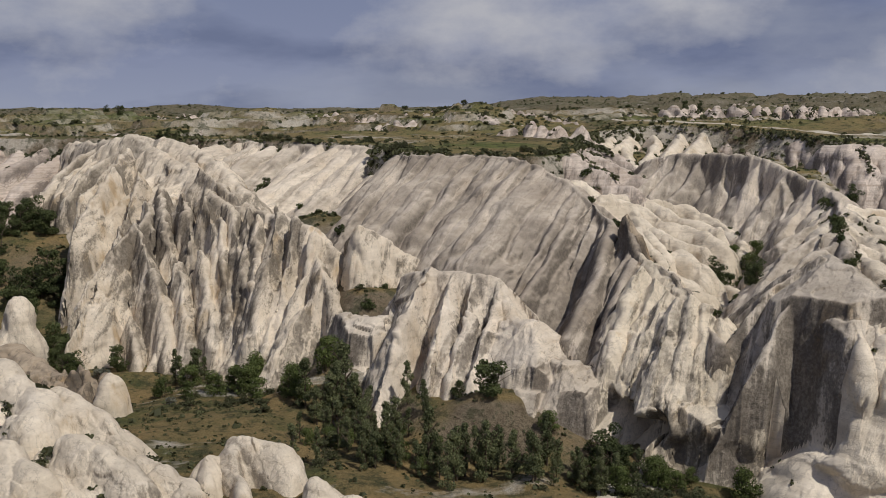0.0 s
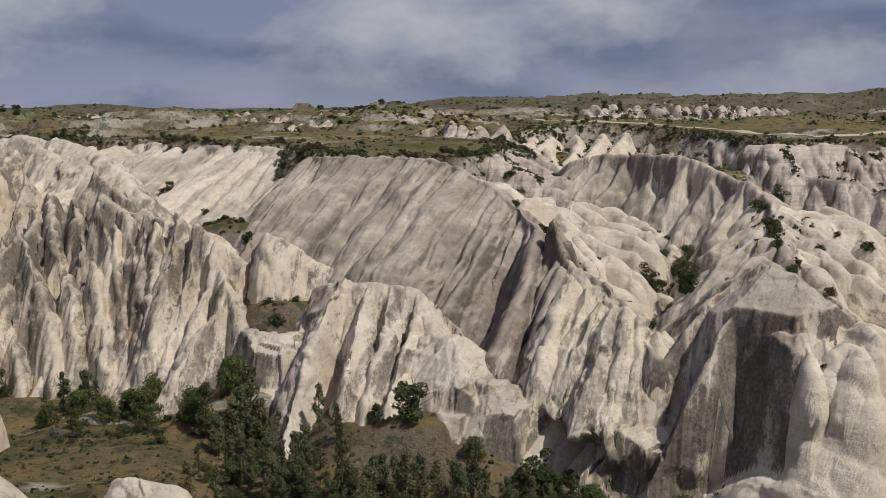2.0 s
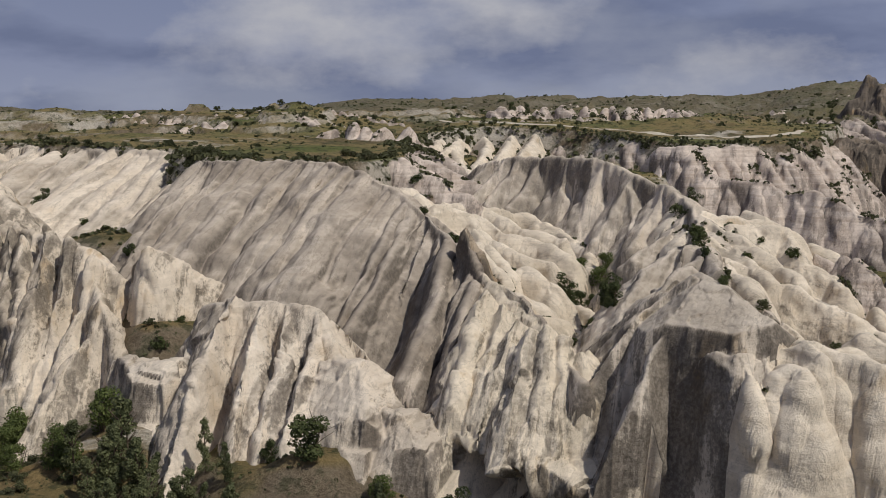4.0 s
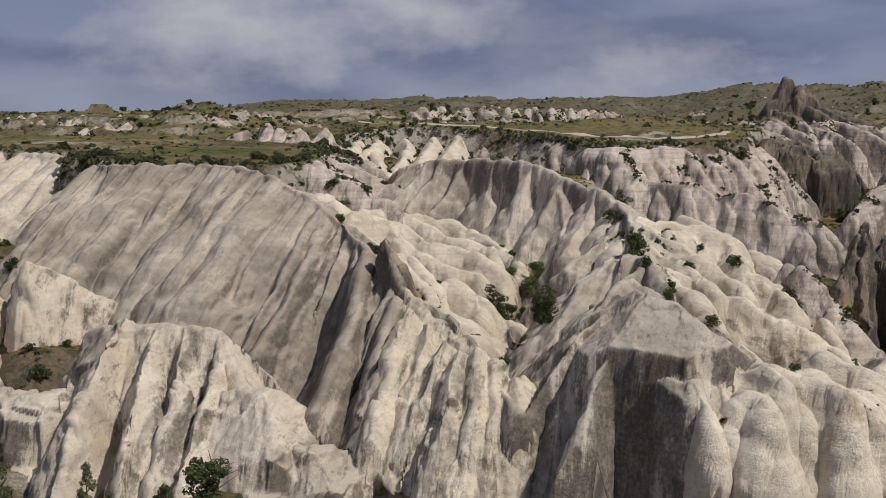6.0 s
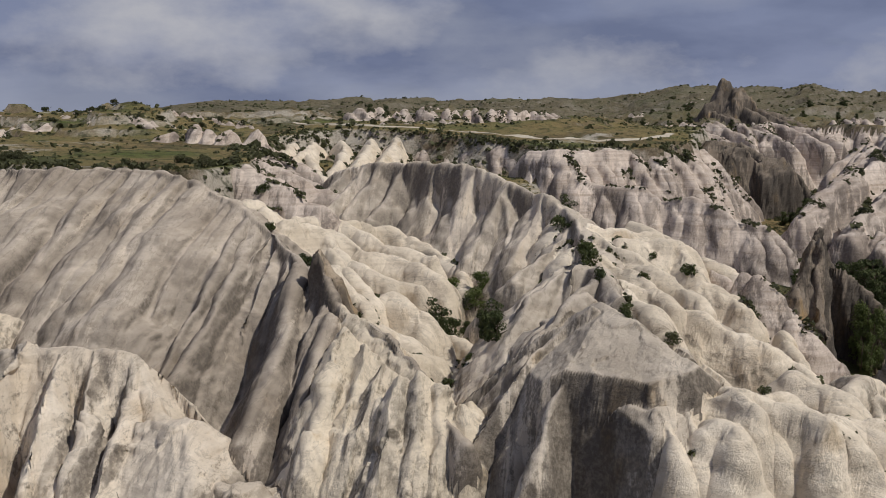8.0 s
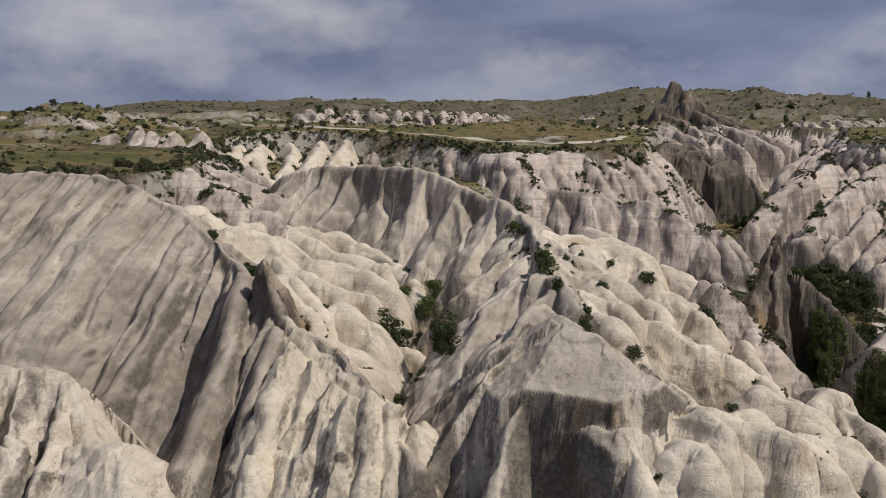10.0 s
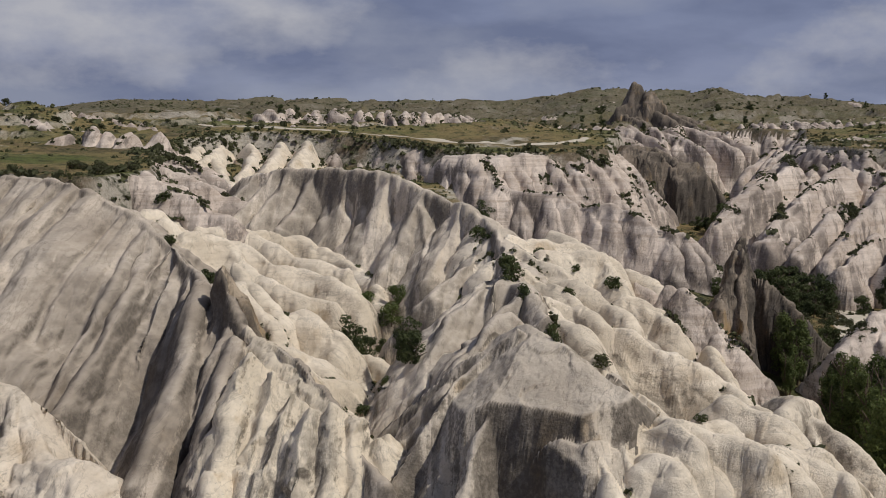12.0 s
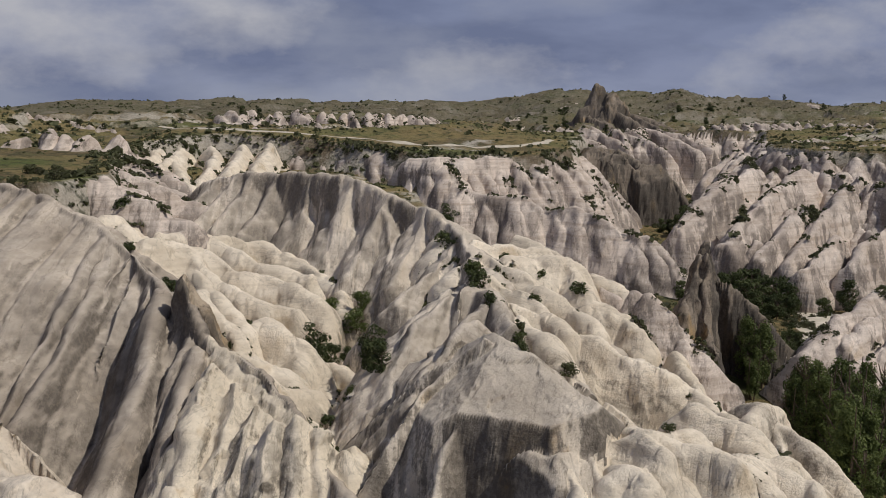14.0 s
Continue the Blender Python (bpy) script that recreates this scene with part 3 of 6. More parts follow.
def edge(pts):
    """A broken line along the plateau's edge, at its height or a little below."""
    rnd = random.Random(int(pts[0][0]) + 17)
    out = []
    for (ax, ay), (bx, by) in zip(pts[:-1], pts[1:]):
        count = max(1, round(math.hypot(bx - ax, by - ay) / 8))
        for k in range(count):
            loose = 0 if k == 0 else 2.6
            x, y = ax + (bx - ax) * k / count + rnd.uniform(-loose, loose), ay + (by - ay) * k / count + rnd.uniform(-loose, loose)
            out.append((x, y, 35.9 + 0.011 * max(0, y - 190) - rnd.uniform(0, 0.6 * loose)))
    return out + [(*pts[-1], 35.8 + 0.011 * max(0, pts[-1][1] - 190))]


def cones(owner, middle, spread, count, z, dz, slope, r, seed, low=0.0):
    rnd = random.Random(seed)
    for i in range(count):
        x, y = middle[0] + rnd.uniform(-1, 1) * spread[0], middle[1] + rnd.uniform(-1, 1) * spread[1]
        q = rnd.uniform(0, 6.3)
        spine(owner, [(x, y, z + rnd.uniform(-dz, dz)), (x + math.cos(q) * r * 1.5, y + math.sin(q) * r * 1.5, z - dz - 0.4)], slope * rnd.uniform(0.8, 1.3), r * rnd.uniform(0.7, 1.3), low)


DOWN = (-0.45, -0.89)

# the great fluted hillside and its spur
hill = rock("rock_ridge", "great grey fluted tuff hillside falling from the grassy plateau edge", M_GREY, "rib", 27, "slope")
CREST_A = [(-9, 201, 35.7), (-3, 193.5, 35.9), (5, 192, 36.0), (14.5, 179, 35.8), (19, 170, 33.2), (24, 162, 30.4), (26.5, 149, 27.0), (27.5, 138, 24.8), (30, 130, 23.0), (31.5, 121, 20.9), (31.5, 112, 18.2)]
spine(hill, CREST_A, 3.0, 1.0)
ribs(hill, CREST_A[:6], DOWN, 4.6, 33, 18.2, 0.9, 2.4, 3, 0.03, 0.35, 0, 0.2, rills=0.0)
fins(hill, CREST_A[:6], DOWN, 3.4, 33, 18.4, 1.5, 0.9, 0.3, 6, 0.05, 0.35, 0.4)
fins(hill, CREST_A[5:8], DOWN, 3.6, 18, 12, 2.0, 1.0, 0.3, 4, 0.05, 0.5, 0.3, 3.5)
nose = rock("rock_buttress", "cream tuff buttress with cracked faces and yellow lichen over a cave", M_NOSE, "blade", 15, "facet")
spine(nose, [(28, 136, 24.4), (30, 129, 22.6), (31, 121, 20.5), (30.8, 115, 18.3)], 1.05, 1.2, wall=(4.6, 5.0))
block(nose, (31.0, 109.0, 11.8), [(190, 0.5, 0.4), (190, 3.4, 4.6), (240, 3.6, 5.0), (110, 4.6, 5.0), (0, 3.0, 2.0)])
blade(nose, [(26.4, 131.0, 24.3), (23.7, 126.0, 21.3), (21.2, 121.0, 17.4), (19.5, 118.0, 15.1)], 1.5, 1.15, 0.3, 6.0, 0.3, 9.0, 0.10)
blade(nose, [(27.4, 128.0, 23.4), (25.1, 123.0, 20.0), (23.0, 119.0, 16.6), (21.7, 116.0, 12.6)], 1.5, 1.15, 0.3, 6.0, 0.3, 9.0, 0.10)
blade(nose, [(28.0, 120.0, 22.4), (26.1, 115.5, 18.6), (25.5, 114.0, 15.5), (24.7, 113.0, 12.5)], 1.5, 1.15, 0.3, 6.0, 0.3, 9.0, 0.10)
blade(nose, [(30.0, 119.0, 22.6), (28.4, 115.0, 18.7), (26.7, 112.5, 15.3), (27.9, 111.5, 11.7)], 1.5, 1.15, 0.3, 6.0, 0.3, 9.0, 0.10)
blade(nose, [(31.3, 118.0, 21.8), (30.1, 114.5, 18.2), (28.8, 112.0, 14.2), (28.9, 111.0, 10.9)], 1.5, 1.15, 0.3, 6.0, 0.3, 9.0, 0.10)
blade(nose, [(33.2, 117.0, 20.5), (32.6, 114.0, 17.6), (31.2, 112.0, 14.7), (29.8, 110.5, 11.7)], 1.5, 1.15, 0.3, 6.0, 0.3, 9.0, 0.10)
blade(nose, [(34.1, 118.0, 20.2), (35.7, 115.0, 17.3), (37.5, 114.0, 15.0), (37.5, 113.0, 10.5)], 1.5, 1.15, 0.3, 6.0, 0.3, 9.0, 0.10)
blade(nose, [(34.6, 115.5, 18.1), (34.7, 112.5, 14.4), (32.7, 110.5, 10.4)], 1.5, 1.15, 0.3, 6.0, 0.3, 9.0, 0.10)
blade(nose, [(27.8, 124.0, 22.6), (24.9, 119.5, 18.9), (23.8, 117.0, 15.9)], 1.5, 1.15, 0.3, 6.0, 0.3, 9.0, 0.10)
pinnacle = rock("rock_pinnacle", "brown wedge-shaped tuff pinnacle with an ochre foot on the ridge", M_OCHRE, "blade", 20, "facet")
blade(pinnacle, [(26.2, 142.9, 30.0), (26.5, 141.6, 27.6), (27.2, 139.6, 24.8)], 4.5, 3.2, 0.15, 3.0, 0.2, 7.0, 0.2)
block(pinnacle, (26.7, 143.6, 30.0), [(195, 0.1, 2.6), (110, 0.1, 2.3), (280, 0.1, 3.2), (20, 0.3, 3.0), (230, 0.4, 3.4)], 0, 0.2)
block(pinnacle, (27.2, 141.8, 26.6), [(200, 0.8, 3.0), (100, 1.2, 2.6), (280, 1.0, 3.0), (20, 2.0, 2.0)], 0, 0.2)
spine(hill, [(25.8, 137, 24.3), (23.2, 128, 19.7), (20.6, 123, 15.6)], 1.6, 1.2)
spine(hill, [(27.2, 134, 23.2), (24.8, 125, 18.8), (21.7, 119, 14.5)], 1.6, 1.2)
spine(hill, [(25.2, 148, 27.7), (19.5, 133, 20.2), (16.4, 126, 15.7)], 1.4, 1.2)

folds = rock("rock_folds", "pale cream rounded tuff folds on the sheltered side of the ridge", M_CREAM, "fold", -40, "fold")
fold(folds, [(22.9, 180.0, 32.0), (28.9, 184.0, 30.2), (34.8, 189.0, 29.2), (41.9, 190.0, 27.3), (46.1, 189.0, 26.6), (49.2, 183.0, 24.7), (51.3, 176.0, 23.4), (50.5, 168.0, 22.1), (49.0, 161.0, 20.3)], 1.3, 1.08)
fold(folds, [(29.9, 180.0, 29.9), (36.7, 182.0, 28.1), (40.4, 177.0, 26.9), (43.0, 173.0, 25.6), (46.6, 169.0, 25.0)], 1.45, 0.96)
fold(folds, [(24.9, 172.0, 31.4), (30.4, 174.0, 29.6), (34.2, 174.0, 28.5), (37.1, 170.0, 26.2), (40.2, 167.0, 25.3), (42.8, 164.0, 24.5), (46.0, 161.0, 22.9)], 1.45, 0.96)
fold(folds, [(26.1, 166.0, 30.7), (30.6, 167.0, 29.4), (33.2, 164.0, 27.1), (35.5, 160.0, 24.7), (37.9, 157.0, 23.8), (40.8, 155.0, 23.1)], 1.45, 0.9)
fold(folds, [(30.3, 157.0, 28.1), (31.7, 155.0, 26.0), (32.8, 152.0, 24.0), (32.8, 148.0, 22.5)], 1.45, 0.78)
fold(folds, [(33.3, 150.0, 22.1), (35.6, 150.0, 23.6), (37.2, 148.0, 23.3), (38.0, 145.0, 21.1)], 1.89, 1.2)
fold(folds, [(29.2, 150.0, 26.8), (31.4, 146.0, 23.6), (31.6, 143.0, 21.7)], 1.74, 0.78)
fold(folds, [(39.8, 150.5, 19.3), (43.1, 150.0, 18.6), (44.6, 146.0, 17.2)], 1.74, 0.84)
fold(folds, [(30.8, 141.0, 22.2), (33.9, 140.0, 21.2), (36.3, 136.0, 18.9)], 1.74, 1.08)
fold(folds, [(32.5, 136.0, 21.1), (36.0, 136.0, 19.4), (37.4, 133.0, 17.4)], 1.89, 0.9)
fold(folds, [(38.2, 139.0, 18.2), (40.1, 137.0, 17.3), (41.5, 134.0, 16.2), (40.9, 129.0, 14.5)], 1.89, 0.9)
fold(folds, [(28.1, 137.0, 23.1), (31.7, 133.0, 20.9), (33.9, 129.0, 18.5), (35.4, 127.0, 17.0)], 1.74, 0.9)
fold(folds, [(36.1, 196.0, 28.2), (38.4, 190.0, 27.0), (40.9, 186.0, 26.5)], 1.59, 0.72)
fold(folds, [(27.7, 205.0, 32.2), (30.4, 208.0, 32.9), (32.4, 200.0, 30.5), (36.1, 196.0, 29.0)], 1.3, 0.96)
fold(folds, [(24.0, 196.0, 31.6), (27.0, 196.0, 30.9), (30.2, 192.0, 30.1)], 1.3, 0.84)
blade(folds, [(52.7, 285.0, 37.3), (46.3, 265.0, 35.1), (38.6, 245.0, 33.6), (33.3, 232.0, 32.9)], 1.3, 1.3, 0.6, 2.0, 0.3, 14.0, 0.06)
blade(folds, [(47.4, 268.0, 35.4), (46.3, 248.0, 32.4), (45.8, 232.0, 29.1)], 1.3, 1.3, 0.6, 2.0, 0.3, 14.0, 0.06)
blade(folds, [(38.6, 262.0, 37.0), (29.8, 235.0, 34.9), (24.8, 218.0, 33.6)], 1.3, 1.3, 0.6, 2.0, 0.3, 14.0, 0.06)
blade(folds, [(58.7, 282.0, 37.7), (57.2, 270.0, 35.8), (50.1, 250.0, 32.3), (44.7, 235.0, 29.3)], 1.3, 1.3, 0.6, 2.0, 0.3, 14.0, 0.06)
blade(folds, [(46.0, 275.0, 37.0), (39.0, 255.0, 35.1), (31.8, 232.0, 33.5)], 1.3, 1.3, 0.6, 2.0, 0.3, 14.0, 0.06)
blade(folds, [(65.4, 280.0, 37.6), (61.8, 268.0, 35.6), (54.9, 250.0, 34.0)], 1.3, 1.3, 0.6, 2.0, 0.3, 14.0, 0.06)
blade(folds, [(71.3, 278.0, 37.9), (66.6, 266.0, 35.9), (58.8, 245.0, 34.2)], 1.3, 1.3, 0.6, 2.0, 0.3, 14.0, 0.06)
blade(folds, [(31.3, 240.0, 36.6), (26.9, 225.0, 35.7), (23.1, 212.0, 34.6)], 1.3, 1.3, 0.6, 2.0, 0.3, 14.0, 0.06)

# spur before it
spur = rock("rock_spur", "bright pale tuff spur of leaning fins above the trees", M_PALE, "fin", 20, "facet")
CREST_C = [(-5, 142.5, 21.0), (-1.6, 139.0, 23.0), (2.5, 138.0, 22.6), (7.3, 136.0, 21.8), (9.6, 131.0, 17.7), (10.9, 126.5, 16.6)]
blade(spur, CREST_C, 1.3, 2.2, 0.8)
blade(spur, [(-1.6, 139.0, 23.3), (-2.9, 136.0, 22.1), (-4.5, 132.0, 18.2), (-6.2, 128.0, 9.5)], 1.69, 4.32, 0.3)
blade(spur, [(1.2, 137.0, 22.2), (0.2, 132.0, 20.0), (-0.6, 128.0, 15.0), (-1.8, 124.5, 9.5)], 4.32, 1.89, 0.3)
blade(spur, [(4.2, 137.0, 22.3), (3.2, 131.0, 18.4), (2.2, 127.0, 15.2), (0.8, 123.5, 10.5)], 3.51, 1.62, 0.3)
blade(spur, [(7.4, 135.6, 21.8), (6.6, 131.0, 18.2), (5.4, 127.0, 16.0), (3.4, 121.5, 12.0)], 3.24, 1.89, 0.3)
blade(spur, [(-3.6, 134.5, 14.5), (-4.2, 130.0, 10.0), (-4.6, 127.5, 6.0)], 3.24, 3.51, 0.3)
block(spur, (10.9, 126.0, 17.7), [(200, 0.0, 0.50), (240, 0.5, 1.0), (120, 0.5, 0.95), (220, 4.6, 2.6), (185, 7.0, 3.6), (260, 4.0, 2.5), (100, 4.0, 3.0), (20, 2.0, 1.5)], 0, 0.12)
block(spur, (14.6, 118.6, 14.1), [(205, 0.0, 0.60), (245, 0.4, 1.1), (130, 0.3, 0.65), (185, 3.4, 5.0), (225, 3.8, 4.2), (125, 3.6, 5.0), (95, 4.0, 5.0), (10, 2.5, 1.0)], 0, 0.12)
block(spur, (9.6, 116.8, 11.4), [(210, 0.0, 0.9), (260, 0.4, 1.2), (190, 2.4, 4.0), (235, 2.4, 3.6), (120, 2.0, 3.0), (10, 2.5, 1.0)], 0, 0.12)
block(spur, (-10.2, 137.2, 15.6), [(200, 0.2, 0.40), (120, 1.0, 0.5), (200, 3.2, 6.0), (250, 3.0, 4.0), (150, 3.4, 4.0), (90, 3.0, 2.5), (20, 3.0, 1.5)], 0, 0.12)
block(spur, (-11.2, 133.6, 10.6), [(195, 0.0, 0.8), (260, 0.5, 1.2), (110, 0.8, 1.2), (195, 2.6, 5.0), (270, 2.0, 4.0), (100, 2.4, 4.0)], 0, 0.12)
block(spur, (-6.9, 133.4, 10.2), [(190, 0.0, 1.0), (250, 0.3, 1.5), (110, 0.4, 1.5), (190, 2.0, 5.0), (270, 1.4, 4.0), (100, 1.4, 4.0)], 0, 0.12)

# western massif with its row of tall blades
massif = rock("rock_massif", "broad cream tuff massif with tall close-set blades at its foot", M_WARM, "blade", 12)
CREST_D = [(-96, 262, 36.0), (-82, 238, 37.0), (-68, 226, 38.6), (-57, 222, 37.2), (-49, 197, 33.0), (-41, 181, 29.6), (-31, 170, 28.6), (-22, 161, 26.4), (-18, 150, 20.4)]
spine(massif, CREST_D[:5], 1.7, 1.8)
spine(massif, [(x, y, z - 1.0) for x, y, z in CREST_D[4:]], 3.0, 1.2)
ribs(massif, [(x, y, z - 1.2) for x, y, z in CREST_D[1:5]], (-0.28, -0.96), 4.4, 24, 11, 2.0, 1.4, 21, 0.12, 0.55)
ribs(massif, CREST_D[4:8], (0.85, -0.5), 4.2, 9, 4, 1.9, 1.8, 24, 0.4, 0.4, 0, 1.0)
blade(massif, [(-53.1, 173.0, 25.5), (-49.4, 167.0, 20.7), (-46.0, 161.0, 14.4), (-44.1, 157.0, 8.6)], 3.0, 2.6, 0.35, 4.0, 0.5, 11.0, 0.12)
blade(massif, [(-53.1, 173.0, 25.3), (-54.7, 169.0, 22.3), (-55.9, 163.0, 17.3), (-56.2, 161.0, 14.7)], 7.0, 2.6, 0.35, 4.0, 0.5, 11.0, 0.12)
blade(massif, [(-44.0, 165.0, 20.0), (-42.1, 160.0, 14.6), (-40.8, 157.0, 9.9), (-39.4, 153.0, 5.6)], 3.0, 2.6, 0.35, 4.0, 0.5, 11.0, 0.12)
blade(massif, [(-40.4, 165.0, 21.8), (-38.2, 160.0, 16.3), (-36.7, 155.0, 9.5)], 3.0, 2.6, 0.35, 4.0, 0.5, 11.0, 0.12)
blade(massif, [(-37.9, 169.0, 26.6), (-35.9, 163.0, 20.3), (-34.5, 157.0, 12.5)], 3.0, 2.6, 0.35, 4.0, 0.5, 11.0, 0.12)
blade(massif, [(-32.7, 159.0, 17.8), (-31.0, 155.0, 13.8), (-31.8, 153.0, 9.9), (-32.7, 150.0, 5.9)], 3.0, 2.6, 0.35, 4.0, 0.5, 11.0, 0.12)
blade(massif, [(-26.2, 153.0, 14.1), (-28.9, 151.0, 10.3), (-31.5, 149.0, 6.6), (-32.1, 147.0, 4.2)], 3.0, 2.6, 0.35, 4.0, 0.5, 11.0, 0.12)
blade(massif, [(-30.4, 165.0, 27.7), (-29.8, 159.0, 20.9), (-29.8, 155.0, 13.8)], 3.0, 2.6, 0.35, 4.0, 0.5, 11.0, 0.12)
blade(massif, [(-27.0, 164.0, 29.3), (-27.3, 158.0, 22.8), (-28.2, 154.0, 15.2)], 3.0, 2.6, 0.35, 4.0, 0.5, 11.0, 0.12)
blade(massif, [(-23.8, 161.0, 27.4), (-24.5, 156.0, 20.5), (-25.7, 152.0, 13.5)], 3.0, 2.6, 0.35, 4.0, 0.5, 11.0, 0.12)
blade(massif, [(-20.2, 157.0, 25.6), (-21.3, 153.0, 19.2), (-22.3, 149.0, 14.1)], 3.0, 2.6, 0.35, 4.0, 0.5, 11.0, 0.12)
blade(massif, [(-18.2, 150.0, 21.1), (-19.8, 148.0, 16.8), (-19.1, 146.0, 11.4)], 3.0, 2.6, 0.35, 4.0, 0.5, 11.0, 0.12)
blade(massif, [(-18.2, 150.0, 21.1), (-16.8, 148.0, 17.6), (-16.4, 146.0, 13.1)], 3.0, 2.6, 0.35, 4.0, 0.5, 11.0, 0.12)
blade(massif, [(-50.6, 160.0, 11.5), (-49.0, 156.0, 6.7), (-47.4, 153.0, 2.7)], 3.0, 2.6, 0.35, 4.0, 0.5, 11.0, 0.12)
blade(massif, [(-44.3, 158.0, 10.6), (-45.3, 156.0, 6.7), (-45.9, 153.0, 3.1)], 3.0, 2.6, 0.35, 4.0, 0.5, 11.0, 0.12)
blade(massif, [(-52.4, 186.0, 30.5), (-49.4, 178.0, 24.9), (-46.6, 171.0, 19.1)], 3.0, 2.6, 0.35, 4.0, 0.5, 11.0, 0.12)
blade(massif, [(-47.0, 181.0, 29.9), (-44.2, 174.0, 24.4), (-43.5, 168.0, 18.6)], 3.0, 2.6, 0.35, 4.0, 0.5, 11.0, 0.12)
blade(massif, [(-58.6, 194.0, 33.1), (-58.0, 184.0, 26.2), (-58.5, 176.0, 20.8)], 7.0, 2.6, 0.35, 4.0, 0.5, 11.0, 0.12)
blade(massif, [(-64.7, 198.0, 33.6), (-65.5, 189.0, 28.8), (-66.5, 178.0, 22.5)], 7.0, 2.6, 0.35, 4.0, 0.5, 11.0, 0.12)
blade(massif, [(-66.2, 212.0, 36.9), (-67.4, 201.0, 32.1), (-69.1, 191.0, 28.4)], 7.0, 2.6, 0.35, 4.0, 0.5, 11.0, 0.12)
blade(massif, [(-41.1, 174.0, 29.9), (-39.4, 170.0, 25.8), (-37.2, 166.0, 22.6)], 3.0, 2.6, 0.35, 4.0, 0.5, 11.0, 0.12)
blade(massif, [(-36.1, 170.0, 28.1), (-33.7, 164.0, 22.8), (-32.4, 159.0, 16.5)], 3.0, 2.6, 0.35, 4.0, 0.5, 11.0, 0.12)
blade(massif, [(-46.3, 192.0, 33.7), (-41.2, 185.0, 31.1), (-37.3, 180.0, 29.5)], 3.0, 2.6, 0.35, 4.0, 0.5, 11.0, 0.12)
blade(massif, [(-65.6, 186.0, 26.0), (-65.1, 180.0, 21.8)], 7.0, 2.6, 0.35, 4.0, 0.5, 11.0, 0.12)
blade(massif, [(-54.4, 184.0, 28.2), (-52.2, 178.0, 22.9)], 3.0, 2.6, 0.35, 4.0, 0.5, 11.0, 0.12)
blade(massif, [(-32.9, 168.0, 28.5), (-32.1, 163.0, 23.0), (-31.3, 159.0, 18.3)], 3.0, 2.6, 0.35, 4.0, 0.5, 11.0, 0.12)
blade(massif, [(-69.0, 224.0, 39.0), (-58.4, 220.0, 38.0), (-45.0, 202.0, 34.2), (-37.4, 188.0, 29.3)], 0.9, 0.9, 1.5, 2.0, 0.3, 16.0, 0.05)
blade(massif, [(-61.4, 214.0, 36.8), (-51.0, 200.0, 33.2), (-45.4, 190.0, 30.7)], 0.9, 0.9, 1.5, 2.0, 0.3, 16.0, 0.05)
blade(massif, [(-74.5, 226.0, 37.8), (-69.0, 224.0, 39.0)], 0.9, 0.9, 1.5, 2.0, 0.3, 16.0, 0.05)

# ridges at the valley's western head
west = rock("rock_badlands", "grey-pink fluted tuff ridges at the head of the side valley", M_PINK, "rib", 12, "ridge")
ribs(west, edge([(-210, 290), (-150, 277), (-110, 270), (-78, 263)]), (-0.1, -0.99), 6.2, 46, 24, 1.3, 1.3, 27, 0.3, 0.5, 0, 2)
ribs(west, [(-120, 235, 28), (-100, 222, 26), (-88, 214, 24)], (-0.25, -0.97), 4.6, 20, 16, 1.9, 1.0, 28, 0.2, 0.6, 0, 3)

# cliff beyond the hollow
cliff = rock("rock_cliff", "pale smooth tuff cliff fluted below the plateau edge", M_PALE, "rib", 25, "slope")
CREST_F = [(x, y, 35.8 + 0.011 * (y - 190)) for x, y in ((-80, 263), (-62, 258.5), (-50, 254.5), (-27, 240.5), (-14.5, 223))]
spine(cliff, CREST_F, 2.0, 0.8)
ribs(cliff, CREST_F, (-0.42, -0.91), 7.0, 34, 13, 0.85, 2.2, 31, 0.08, 0.3, 0, 0.5)
ribs(cliff, [(-15.5, 222, 35.6), (-13, 212, 32.5), (-9, 204, 31)], (-0.42, -0.91), 6.0, 30, 13, 0.9, 2.0, 32, 0.08, 0.3)
ribs(cliff, CREST_F[2:], (-0.42, -0.91), 5.0, 12, 6, 1.5, 0.8, 33, 0.2, 0.3, 0, 1.5)
outcrop = rock("rock_outcrop", "weathered tuff outcrop above the brown soil slope", M_WARM, "blade", 20, "crag")
spine(outcrop, [(-12.5, 154.5, 27.0), (-8, 157, 24.5), (-4.5, 161, 21.0)], 2.6, 1.6)
spine(outcrop, [(-14, 166, 25.0), (-12.5, 155, 25.5)], 2.6, 1.8)

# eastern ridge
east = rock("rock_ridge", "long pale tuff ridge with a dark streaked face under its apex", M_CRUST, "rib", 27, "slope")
dome = rock("rock_dome", "steep tuff dome with a pale crown above dark streaked walls", M_WALL, "blade", 27, "wall")
block(dome, (45.9, 116.4, 27.6), [(232, 0.0, 0.33), (190, 0.2, 0.22), (290, 0.3, 0.75), (100, 0.3, 0.80), (20, 2.5, 0.5), (232, 8.8, 3.6), (150, 9.3, 2.2), (185, 11.2, 3.0), (285, 5.0, 2.4)], 0, 0.05)
blade(dome, [(44.6, 117.0, 27.8), (42.7, 118.0, 26.1), (40.2, 117.0, 24.5), (38.9, 115.5, 22.6), (37.9, 114.0, 20.5)], 2.6, 4.0, 0.5, 4.0, 0.10)
blade(dome, [(41.2, 112.0, 25.7), (40.1, 111.0, 23.9), (39.2, 110.0, 20.9)], 5.0, 5.0, 0.6, 4.0, 0.3, 6.0, 0.10)
